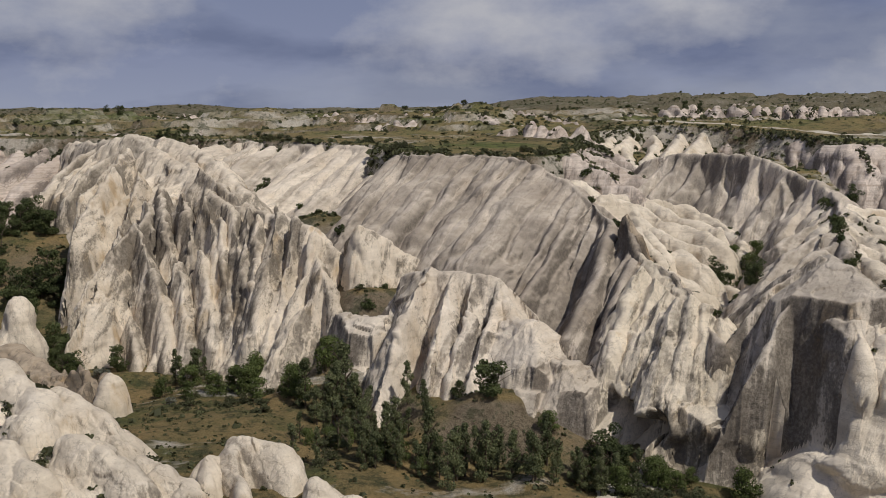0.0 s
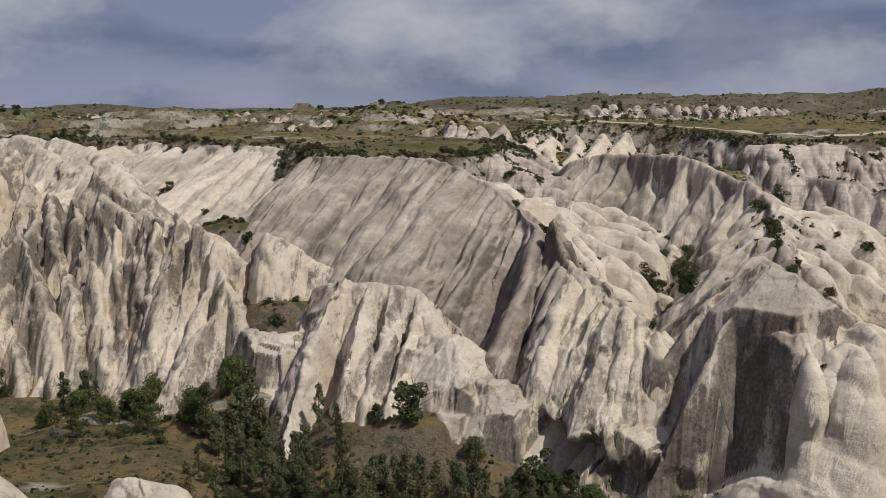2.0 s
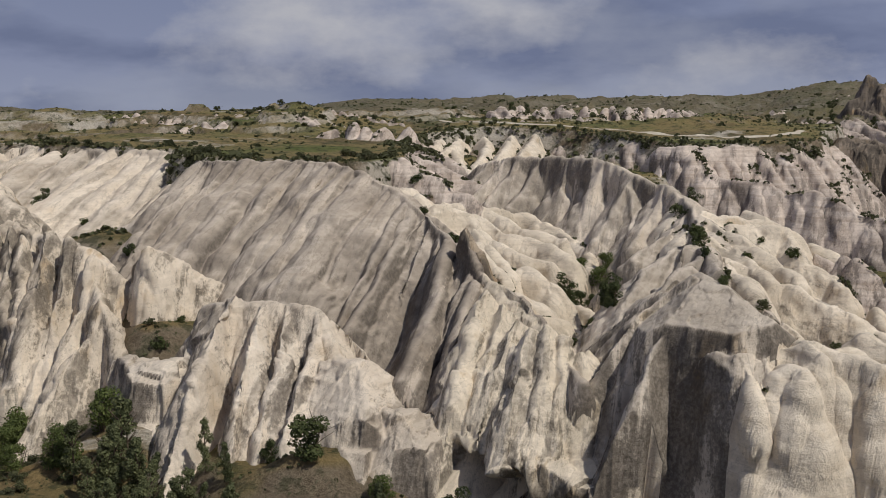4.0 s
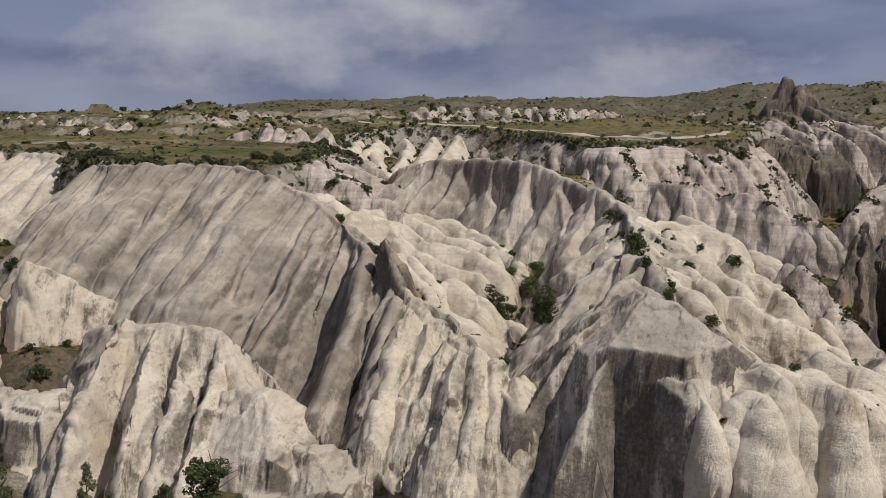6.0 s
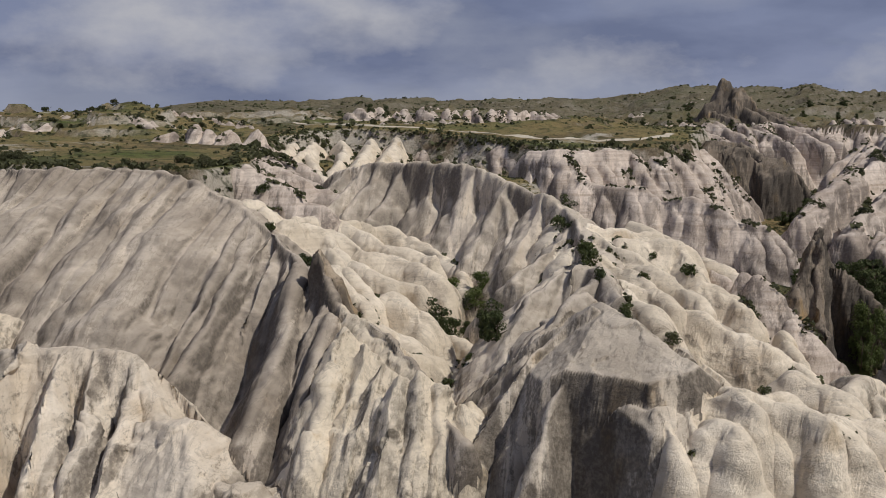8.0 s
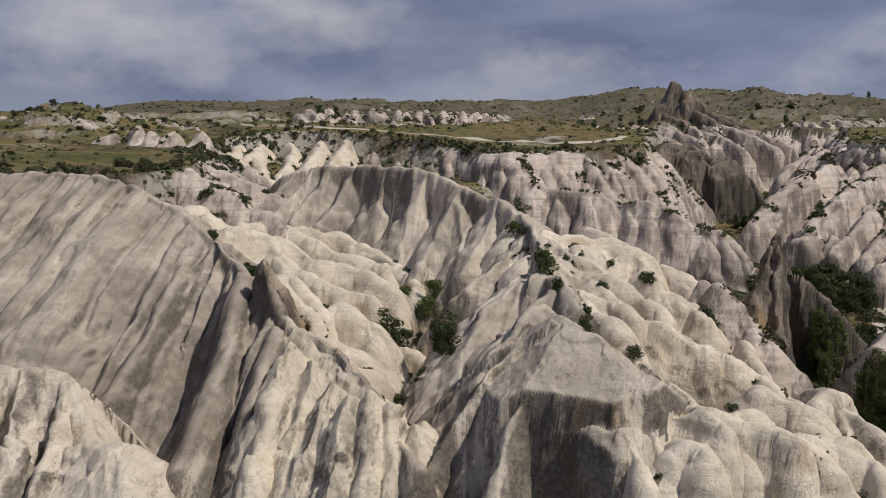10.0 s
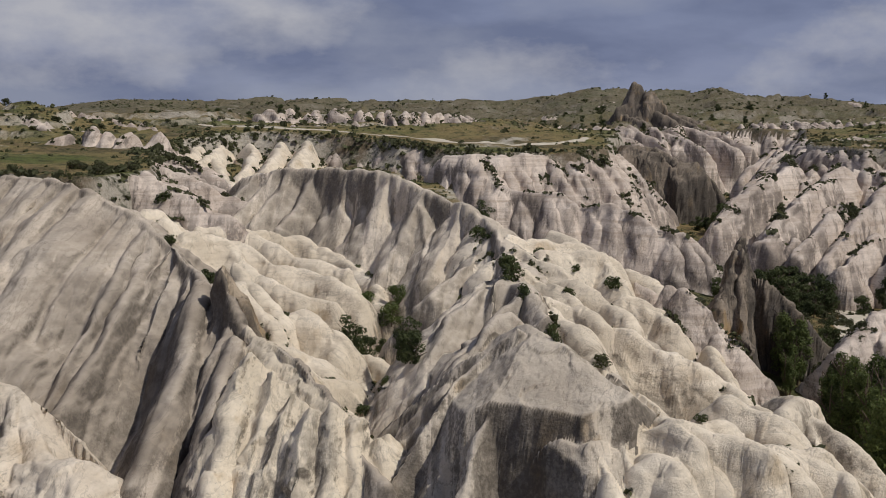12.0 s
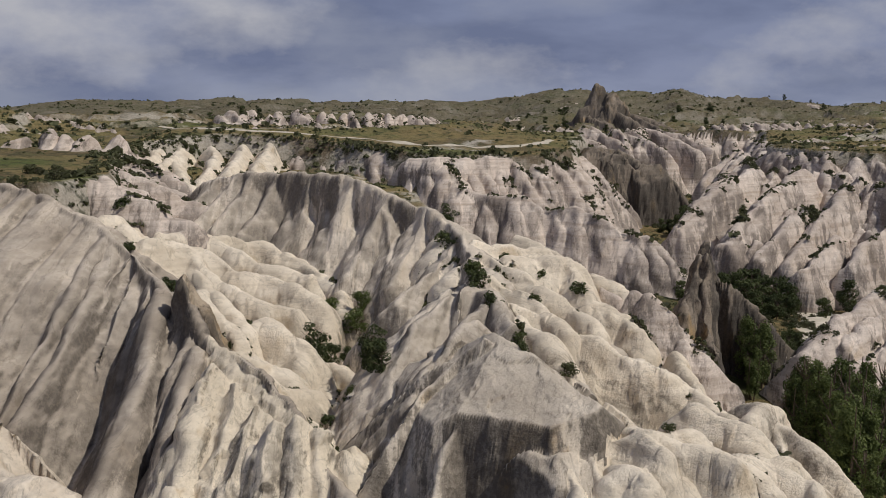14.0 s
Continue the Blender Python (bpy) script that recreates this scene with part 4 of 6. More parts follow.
block(dome, (42.8, 103.4, 22.7), [(235, 0.2, 1.0), (170, 0.2, 0.9), (90, 1.5, 0.5), (250, 1.1, 4.5), (205, 1.6, 4.4), (150, 2.2, 3.4), (10, 1.5, 2.2)], 0, 0.10)
RIDGE = [(41.3, 215.0, 32.1), (44.4, 212.0, 34.5), (47.4, 209.0, 35.8), (51.3, 205.0, 35.6), (54.3, 200.0, 35.9), (57.4, 193.0, 35.9), (59.1, 186.0, 35.8), (61.5, 178.0, 33.7), (63.0, 170.0, 32.7), (62.9, 162.0, 31.3), (61.7, 156.0, 30.1), (58.0, 146.0, 29.0), (53.0, 138.0, 27.8)]
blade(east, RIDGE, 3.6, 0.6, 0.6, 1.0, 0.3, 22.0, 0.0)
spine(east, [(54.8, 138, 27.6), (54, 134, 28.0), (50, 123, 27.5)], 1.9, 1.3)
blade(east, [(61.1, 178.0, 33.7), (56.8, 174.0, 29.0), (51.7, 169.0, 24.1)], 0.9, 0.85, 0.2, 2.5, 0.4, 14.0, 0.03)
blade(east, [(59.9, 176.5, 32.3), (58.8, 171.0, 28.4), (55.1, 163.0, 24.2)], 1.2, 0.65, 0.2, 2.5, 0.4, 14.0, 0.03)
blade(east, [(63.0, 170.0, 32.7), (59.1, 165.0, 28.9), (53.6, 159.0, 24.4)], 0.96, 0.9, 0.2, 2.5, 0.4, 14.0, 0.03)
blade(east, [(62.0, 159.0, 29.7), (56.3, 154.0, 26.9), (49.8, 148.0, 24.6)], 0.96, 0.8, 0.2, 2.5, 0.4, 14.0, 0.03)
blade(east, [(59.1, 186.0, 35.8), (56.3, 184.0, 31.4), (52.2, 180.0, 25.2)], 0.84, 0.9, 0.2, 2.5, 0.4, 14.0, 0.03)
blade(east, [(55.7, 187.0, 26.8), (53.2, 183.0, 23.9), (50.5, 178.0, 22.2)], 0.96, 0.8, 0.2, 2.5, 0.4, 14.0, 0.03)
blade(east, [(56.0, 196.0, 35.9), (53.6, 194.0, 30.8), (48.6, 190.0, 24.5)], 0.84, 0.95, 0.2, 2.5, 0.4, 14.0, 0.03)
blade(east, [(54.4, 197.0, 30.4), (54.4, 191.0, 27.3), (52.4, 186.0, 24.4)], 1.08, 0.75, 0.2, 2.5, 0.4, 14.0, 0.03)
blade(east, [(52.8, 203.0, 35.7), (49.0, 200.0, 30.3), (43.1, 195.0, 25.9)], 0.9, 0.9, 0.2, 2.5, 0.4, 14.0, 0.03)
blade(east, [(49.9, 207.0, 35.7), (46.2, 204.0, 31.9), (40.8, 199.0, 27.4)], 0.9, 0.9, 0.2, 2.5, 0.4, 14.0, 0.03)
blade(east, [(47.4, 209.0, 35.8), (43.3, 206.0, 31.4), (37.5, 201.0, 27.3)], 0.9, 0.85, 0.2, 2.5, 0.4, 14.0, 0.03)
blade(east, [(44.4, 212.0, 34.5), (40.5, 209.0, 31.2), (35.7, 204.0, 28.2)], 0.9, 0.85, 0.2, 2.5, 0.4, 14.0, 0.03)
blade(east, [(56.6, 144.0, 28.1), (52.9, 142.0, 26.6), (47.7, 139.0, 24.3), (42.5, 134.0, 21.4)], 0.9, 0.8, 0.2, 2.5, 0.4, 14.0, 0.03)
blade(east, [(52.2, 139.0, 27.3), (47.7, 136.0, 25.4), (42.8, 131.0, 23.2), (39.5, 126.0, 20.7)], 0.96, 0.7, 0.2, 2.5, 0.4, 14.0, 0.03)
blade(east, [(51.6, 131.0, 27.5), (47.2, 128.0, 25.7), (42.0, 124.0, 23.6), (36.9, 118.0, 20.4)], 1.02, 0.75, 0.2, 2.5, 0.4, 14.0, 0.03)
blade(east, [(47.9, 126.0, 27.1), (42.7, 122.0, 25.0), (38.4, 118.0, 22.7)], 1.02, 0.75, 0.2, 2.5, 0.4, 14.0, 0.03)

creamB = rock("rock_folds", "smooth pale rounded tuff folds running down into the valley", M_CREAM, "fold", -40, "fold")
ribs(creamB, [(58, 147, 28.6), (62, 161, 30.5), (66, 176, 30), (72, 196, 30)], (0.75, -0.66), 5.0, 18, 10, 1.0, 2.2, 47, 0.3, 0.3, 0, 1.5, rills=0.0)
fold(creamB, [(59.9, 129.0, 24.1), (61.8, 127.0, 24.2), (64.4, 124.5, 22.9), (66.1, 123.0, 21.9), (68.2, 121.0, 20.3), (68.2, 118.0, 19.5), (67.1, 112.0, 18.3), (66.4, 107.0, 17.7)], 1.49, 1.54)
fold(creamB, [(52.6, 126.0, 27.1), (53.5, 123.0, 26.0), (53.1, 118.0, 23.8)], 1.62, 1.26)
fold(creamB, [(54.8, 133.0, 26.7), (58.3, 131.0, 26.4), (59.5, 128.0, 24.7)], 1.49, 1.12)
fold(creamB, [(60.8, 149.0, 29.9), (62.7, 144.0, 28.1), (63.0, 140.0, 27.1), (64.6, 136.0, 25.5), (64.0, 131.0, 24.2)], 1.35, 1.19)
fold(creamB, [(57.7, 142.0, 28.0), (59.1, 138.0, 27.0), (59.7, 134.0, 26.3)], 1.49, 1.05)
fold(creamB, [(65.8, 152.0, 28.5), (73.2, 151.0, 28.0), (72.6, 144.0, 24.4), (74.9, 141.0, 23.1), (74.9, 137.0, 21.5)], 1.35, 1.4)
fold(creamB, [(63.1, 156.0, 29.9), (69.0, 158.0, 28.7), (74.0, 158.0, 28.2), (75.9, 154.0, 26.8)], 1.35, 1.05)
fold(creamB, [(76.1, 168.0, 28.6), (76.9, 163.0, 27.9), (77.4, 158.0, 27.3)], 1.35, 1.05)
fold(creamB, [(79.9, 155.0, 25.0), (80.9, 150.0, 23.5), (81.6, 146.0, 21.9)], 1.49, 1.05)
fold(creamB, [(49.8, 112.0, 24.5), (48.3, 108.0, 23.4), (47.4, 103.0, 22.1), (47.1, 99.0, 21.1)], 1.62, 1.12)
fold(creamB, [(76.9, 134.0, 19.8), (74.6, 128.0, 18.1), (72.8, 122.0, 16.8)], 1.76, 0.91)
blade(creamB, [(48.9, 107.0, 24.3), (49.7, 105.0, 23.3), (51.9, 104.0, 22.5)], 3.06, 3.06, 1.2, 3.0, 0.25, 8.0, 0.25)
blade(creamB, [(47.6, 104.0, 23.4), (49.2, 103.0, 23.8), (49.2, 101.0, 23.2)], 3.06, 3.06, 1.6, 3.0, 0.25, 8.0, 0.25)
blade(creamB, [(45.6, 101.0, 21.7), (47.0, 101.0, 22.3), (47.4, 100.0, 22.0)], 3.06, 3.06, 1.3, 3.0, 0.25, 8.0, 0.25)
blade(creamB, [(50.2, 102.0, 22.1), (51.1, 102.0, 22.1), (50.6, 100.0, 21.2)], 3.06, 3.06, 1.2, 3.0, 0.25, 8.0, 0.25)
blade(creamB, [(52.4, 105.0, 22.8), (53.4, 105.0, 22.8), (52.4, 103.0, 22.4)], 3.96, 3.96, 1.0, 3.0, 0.25, 8.0, 0.25)
blade(creamB, [(51.5, 101.0, 22.9), (53.1, 100.0, 22.6), (53.7, 98.0, 22.4)], 3.06, 3.06, 1.3, 3.0, 0.25, 8.0, 0.25)
blade(creamB, [(55.5, 100.0, 21.9), (58.5, 100.0, 21.5), (60.2, 98.0, 20.7)], 3.06, 3.06, 1.6, 3.0, 0.25, 8.0, 0.25)
blade(creamB, [(59.2, 109.0, 22.6), (60.6, 107.0, 21.7), (61.0, 104.0, 20.1)], 2.34, 2.34, 1.5, 3.0, 0.25, 8.0, 0.25)
blade(creamB, [(67.1, 112.0, 20.0), (69.6, 113.0, 20.3), (70.0, 112.0, 19.1), (68.7, 110.0, 17.7)], 4.68, 4.68, 1.1, 3.0, 0.25, 8.0, 0.25)
blade(creamB, [(45.2, 104.0, 22.2), (45.6, 104.0, 22.7), (45.4, 102.0, 21.6)], 4.68, 4.68, 0.6, 3.0, 0.25, 8.0, 0.25)
blade(creamB, [(43.0, 104.0, 22.1), (43.4, 104.0, 22.4), (43.1, 101.0, 21.5)], 4.68, 4.68, 0.8, 3.0, 0.25, 8.0, 0.25)

ribs(creamB, [(70, 150, 25.5), (76, 163, 25), (83, 180, 24.5), (92, 198, 24)], (0.7, -0.71), 4.4, 15, 8, 1.4, 1.8, 48, 0.4, 0.4, 0, 2)
ribs(creamB, [(80, 150, 20), (87, 165, 19.5), (96, 182, 19)], (0.6, -0.8), 4.4, 12, 7, 1.5, 1.6, 49, 0.5, 0.4, 0, 2)

# ridge behind, and the dark chimney
rear = rock("rock_ridge", "long banded tuff ridge stepping down behind the valley trees", M_PINK, "rib", 20, "ridge")
REAR = [(95.1, 232.0, 31.2), (99.9, 226.0, 29.4), (102.9, 222.0, 29.1), (105.9, 220.0, 29.6), (108.6, 214.0, 27.2), (111.7, 210.0, 28.1), (112.5, 204.0, 26.9), (113.5, 198.0, 25.3), (116.7, 194.0, 24.0), (117.9, 189.0, 20.7), (116.7, 184.0, 17.5)]
blade(rear, REAR, 1.7, 0.9, 1.0, 2.0, 0.4, 16.0, 0.04)
fins(rear, REAR, (-0.30, -0.95), 4.2, 13, 13, 1.5, 1.5, 0.8, 51, 0.15, 0.65, 0.4)
ribs(rear, [(70, 160, 25), (76, 148, 25), (78, 140, 25), (80, 134, 19)], (0.5, -0.86), 4, 8, 9, 1.8, 1.2, 52, 0.3, 0.6)
chimney = rock("rock_chimney", "tall dark lichen-covered tuff chimney with a pointed top", M_DARK, "blade", 20, "crag")
blade(chimney, [(98.4, 156.0, 28.6), (96.4, 154.5, 27.1), (92.9, 152.0, 20.3), (91.0, 150.0, 14.7)], 5.0, 5.0, 0.5, 3.5, 0.6, 9.0, 0.25)
blade(chimney, [(98.4, 156.0, 28.6), (99.6, 155.0, 23.4), (101.4, 153.0, 14.2)], 5.0, 5.0, 0.5, 3.5, 0.6, 9.0, 0.25)
blade(chimney, [(95.8, 153.0, 27.7), (93.3, 149.0, 19.3), (91.5, 146.0, 12.6)], 5.0, 5.0, 0.5, 3.5, 0.6, 9.0, 0.25)

# plateau edge behind the eastern ridge
rimrock = rock("rock_cliff", "low fluted tuff cliff below the meadow with the track", M_PINK, "rib", 15, "ridge")
EDGE_R = [(23, 190), (28, 216), (32, 246), (43, 281), (58, 292), (74, 285), (86, 275), (93, 261), (97, 240), (122, 241), (140, 259), (160, 285)]
CREST_R = edge(EDGE_R)
spine(rimrock, CREST_R, 0.9, 0.8, wall=(2.6, 1.7))
ribs(rimrock, [(x + 1.5, y - 1.5, z + 0.3) for x, y, z in edge(EDGE_R[:4])], (0.72, -0.69), 4.6, 12, 6, 1.0, 1.3, 61, 0.3, 0.3)
fins(rimrock, edge(EDGE_R[3:]), (-0.2, -0.98), 4.0, 14, 8, 1.4, 1.4, 0.5, 62, 0.3, 0.5, 2.0)
fins(rimrock, edge(EDGE_R[8:]), (-0.1, -0.99), 5.0, 24, 14, 1.4, 1.4, 0.6, 66, 0.35, 0.5, 1.5)
crag = rock("rock_crag", "dark jagged tuff crags over the far gorge", M_DARK, "blade", 20, "crag")
block(crag, (157, 273, 37.2), [(200, 0.5, 1.2), (100, 0.5, 1.5), (290, 1.0, 1.6), (20, 1, 1.5), (190, 2.5, 4), (130, 4, 4), (250, 3.5, 4)], 0, 0.6)
block(crag, (165, 276, 35.5), [(200, 0.5, 0.9), (100, 2.5, 1.5), (290, 2.0, 1.6), (20, 1, 1.5), (190, 3.5, 4), (130, 6, 4), (250, 4.5, 4)], 0, 0.6)
block(crag, (174, 272, 32.5), [(200, 0.5, 0.9), (100, 2.5, 1.5), (290, 2.0, 1.6), (20, 1, 1.5), (190, 4.5, 4), (130, 6, 4), (250, 5.5, 4)], 0, 0.6)
spine(crag, [(159.9, 284, 35.1), (164.2, 285, 36.6), (172.8, 288, 36.5), (176.8, 284, 34.6), (179.3, 278, 30.9), (181.2, 270, 24.4)], 1.6, 1.0, wall=(3.0, 3.5))
ribs(crag, [(156, 280, 36), (166, 286, 37), (178, 280, 33), (186, 272, 28)], (0.1, -0.99), 3.6, 12, 13, 2.6, 0.9, 64, 0.4, 0.6, 0, 6)

ribs(rimrock, edge([(160, 285), (190, 331), (225, 391), (290, 431)]), (0.62, -0.78), 5.0, 22, 16, 1.3, 1.3, 65, 0.3, 0.4, 0, 2)

# eastern badlands
bad = rock("rock_badlands", "pink-white fluted tuff badlands beyond the gorge", M_PINK, "rib", 48, "ridge")
ribs(bad, [(215, 285, 37), (200, 262, 36), (186, 246, 35), (196, 230, 33.5)], (-0.75, -0.66), 5.0, 22, 10, 1.5, 1.1, 71, 0.45, 0.5, 0, 1.5)
ribs(bad, [(190, 262, 29), (176, 246, 28.5), (170, 232, 28), (172, 218, 28), (168, 204, 27)], (-0.75, -0.66), 4.6, 18, 9, 1.5, 1.1, 77, 0.5, 0.5, 0, 3)
ribs(bad, [(160, 235, 22), (150, 222, 22), (148, 206, 21.5), (146, 194, 21)], (-0.75, -0.66), 4.4, 10, 7, 1.8, 1.0, 78, 0.5, 0.6, 0, 3)
ribs(bad, [(196, 230, 34), (190, 212, 33), (182, 200, 32), (190, 184, 31), (200, 168, 30)], (-0.75, -0.66), 4.8, 22, 11, 1.4, 1.2, 72, 0.45, 0.5, 0, 2)
ribs(bad, [(172, 198, 25), (168, 186, 24), (172, 172, 23)], (-0.75, -0.66), 4.4, 16, 9, 1.6, 1.1, 79, 0.5, 0.5, 0, 3)
ribs(bad, [(215, 190, 34), (240, 178, 33), (280, 168, 33)], (-0.6, -0.8), 5.4, 40, 18, 1.3, 1.6, 73, 0.3, 0.6)
spine(bad, [(128.4, 152, 20.5), (113.6, 147, 18), (103.8, 143, 15.4)], 1.3, 1.8)
spine(bad, [(118.3, 140, 17.4), (105.2, 136, 15.1)], 1.4, 1.8)
spine(bad, [(120.9, 146, 18.4), (109.5, 142, 16.3)], 1.4, 1.5)
spine(bad, [(161.9, 182, 25.6), (146.4, 176, 19.9)], 1.7, 1.2)
spine(bad, [(152.8, 185, 23.6), (138, 178, 19.1)], 1.8, 1.2)
spine(bad, [(156.1, 200, 26.3), (138.8, 190, 19.4)], 1.6, 1.2)
spine(bad, [(179.6, 238, 33), (157, 225, 28.9), (137.8, 212, 23.4)], 1.3, 1.5)
spine(bad, [(183.1, 225, 33.6), (158.2, 212, 27.5), (139.3, 200, 21.3)], 1.3, 1.5)
spine(bad, [(176.2, 205, 31.2), (157.2, 195, 24.5), (143.2, 186, 18.7)], 1.4, 1.5)

ribs(bad, edge([(290, 431), (330, 400), (270, 330), (226, 281)]), (-0.75, -0.66), 5.0, 26, 15, 1.2, 1.4, 75, 0.35, 0.4, 0, 2)
ribs(bad, [(212, 262, 34), (204, 240, 31), (196, 222, 29), (186, 206, 27)], (-0.75, -0.66), 4.2, 22, 15, 1.6, 1.0, 76, 0.4, 0.5, 0, 4)

ribs(bad, edge([(226, 281), (214, 250), (234, 226), (300, 190), (380, 172)]), (-0.55, -0.83), 5.0, 22, 14, 1.2, 1.4, 74, 0.35, 0.4, 0, 1.5)

# foreground rocks
fore = rock("rock_outcrop", "bright cream tuff outcrop with smooth domes over a dry meadow", M_CREAM, "dome", -20, "fold")
spine(fore, [(-52, 115, 15.5), (-44.7, 108, 14.1), (-42.2, 100, 12.2)], 1.3, 1.8)
spine(fore, [(-44.7, 112, 13.4), (-38.2, 107, 11.8), (-29.8, 99, 9.2)], 1.3, 2)
spine(fore, [(-37.6, 97, 12.3), (-32.6, 94, 11.9), (-28.2, 90, 10)], 1.3, 1.8)
spine(fore, [(-42.9, 95, 12.7), (-38.2, 90, 11.1)], 1.4, 1.8)
spine(fore, [(-20.8, 100.5, 11.4), (-16.3, 98, 10.5), (-14.6, 96, 8.8)], 1.6, 1.8)
spine(fore, [(-21.6, 100.5, 11.1), (-19.2, 92, 8.1)], 1.8, 0.7)
spine(fore, [(-12.2, 93, 9.1), (-8.2, 91, 8.6)], 1.6, 1.8)
spine(fore, [(-27.5, 95, 9.8), (-23.8, 91, 9)], 1.6, 1.5)
spine(fore, [(-24, 99, 10.1), (-23.4, 94, 8.4)], 1.8, 1.2)
spine(fore, [(-64.7, 150, 16.2), (-63.6, 148, 14)], 2, 1.5)
spine(fore, [(-42.3, 125.5, 11.2), (-42.2, 124.0, 9.5)], 3.0, 1.2)
ribs(fore, [(-62, 114, 16.5), (-52, 110, 15), (-44, 102, 12.0), (-36, 92, 10.0), (-26, 90, 8.5)], (0.35, -0.94), 4.0, 8, 4.5, 1.5, 1.7, 81, 0.5, 0.5, 0, 1.6)

mound = rock("rock_mound", "crumbling grey-brown tuff mound with small hoodoos", M_OCHRE, "blade", 20, "crag")
spine(mound, [(-60, 137, 12.6), (-56, 133, 11.4), (-50, 128, 8.4)], 1.0, 1.2)
cones(mound, (-53, 130), (8, 6), 26, 9.0, 1.4, 1.8, 0.5, 83)

# far bands of badlands on the plateau
farbad = rock("rock_badlands", "distant bands of white eroded tuff on the plateau", M_PINK, "rib", 10, "ridge")
BANDS = [([(-152, 338, 39.8), (-128, 333, 40.4), (-104, 342, 39.6)], (0.1, -0.99), 16, 5, 11), ([(-146, 420, 42), (-116, 412, 42.6), (-88, 418, 42)], (0.1, -0.99), 20, 5, 12), ([(-70, 350, 40), (-48, 345, 40.2)], (0.2, -0.98), 12, 4, 13),
         ([(17, 266, 41.5), (26, 262, 42.0), (36, 256, 41)], (-0.5, -0.87), 11, 6, 1), ([(112, 330, 40.5), (134, 322, 40.5), (150, 318, 40)], (-0.2, -0.98), 16, 6, 2), ([(-75, 292, 37.8), (-50, 286, 38)], (-0.2, -0.98), 14, 4.5, 3),
         ([(-150, 330, 38), (-90, 320, 37.5), (-40, 322, 37.5)], (-0.2, -0.98), 10, 4, 5), ([(1, 292, 41), (8, 288, 42), (15, 282, 41)], (-0.3, -0.95), 9, 5.5, 6),
         ([(86, 402, 46), (104, 397, 46.5), (128, 394, 46), (150, 390, 46), (172, 402, 44.5)], (-0.25, -0.97), 28, 10, 7), ([(210, 380, 42), (235, 370, 42), (262, 380, 41)], (-0.1, -0.99), 26, 8, 8),
         ([(320, 430, 43), (360, 420, 44), (420, 400, 44)], (-0.3, -0.95), 20, 7, 9), ([(255, 300, 37), (300, 280, 38), (360, 270, 39)], (-0.5, -0.86), 20, 7, 10)]
for crest, way, length, drop, seed in BANDS:
    ribs(farbad, crest, way, 4.0, length, drop, 1.3, 0.8, 90 + seed, 0.5, 0.3, 20, 1.5)
# small broken scarps scattered over the plateau
SCARP = random.Random(77)
for k in range(140):
    y = 255 * math.exp(SCARP.uniform(0, 0.86))
    x = y * SCARP.uniform(-0.5, 1.0)
    if not inside(np.array([x]), np.array([y - 8.0]), PLATEAU)[0] or meadow(x, y) > 0.3:
        continue
    half, turn = SCARP.uniform(4, 16), SCARP.uniform(-0.5, 0.5)
    ends = [(x + q * half * math.cos(turn), y + q * half * math.sin(turn) + SCARP.uniform(-3, 3)) for q in (-1, 0, 1)]
    gz = ground_height(np.array([e_[0] for e_ in ends]), np.array([e_[1] for e_ in ends]))
    ribs(farbad, [(ex, ey, float(g) + 0.8) for (ex, ey), g in zip(ends, gz)], (SCARP.uniform(-0.5, 0.3), -0.93), 3.4, SCARP.uniform(5, 13), SCARP.uniform(3, 6), 0.8, 0.35, 300 + k, 0.5, 0.3, 20, 0.8)
castle = rock("rock_crag", "dark castle-like rock peak on the skyline", M_DARK, "pinnacle", 20, "crag")
spine(castle, [(296, 481, 62.5), (298.5, 480, 60.5)], 1.5, 2.2, 25)
block(castle, (300, 474, 57.0), [(180, 1.0, 1.2), (90, 2.0, 1.5), (270, 2.0, 1.5), (180, 5.0, 4.0), (130, 6.0, 3.0), (230, 6.0, 3.0)], 0, 0.8)
spine(castle, [(304, 480, 54), (311, 478, 51)], 1.3, 1.0, 25)
spine(castle, [(284, 478, 49), (291, 478, 51)], 1.2, 1.2, 25)
spine(castle, [(316, 474, 47), (328, 470, 43)], 1.3, 1.5, 25)
ribs(castle, [(282, 470, 47), (300, 468, 50), (326, 462, 46)], (0.05, -1.0), 6.0, 34, 15, 1.9, 1.5, 98, 0.3, 0.5, 20, 4)
ribs(castle, [(282, 440, 40), (300, 436, 41), (326, 432, 40)], (0.0, -1.0), 6.5, 24, 14, 1.9, 1.5, 99, 0.4, 0.5, 15, 4)


# finer wear
H = np.maximum(H, GROUND - 0.9)
HIGHEST = np.maximum(H, GROUND)


# weathering: (width of the bulges, how far they are drawn out downhill and down a wall, their depth, depth of small wear, depth of broken slabs)
WEAR = {"flute": (3.0, 4.0, 6.0, 1.0, 0.30, 0.45), "slope": (3.0, 9.0, 5.0, 1.2, -0.25, 0.10), "wall": (5.0, 4.0, 6.0, 0.5, 0.10, 0.14), "fold": (4.2, 1.5, 1.3, 1.7, 0.12, 0.20), "facet": (4.0, 3.0, 3.0, 0.8, 0.12, 0.42), "ridge": (4.0, 4.0, 3.0, 1.6, -0.3, 0.25), "crag": (2.6, 1.6, 2.5, 1.0, 0.4, 0.55)}


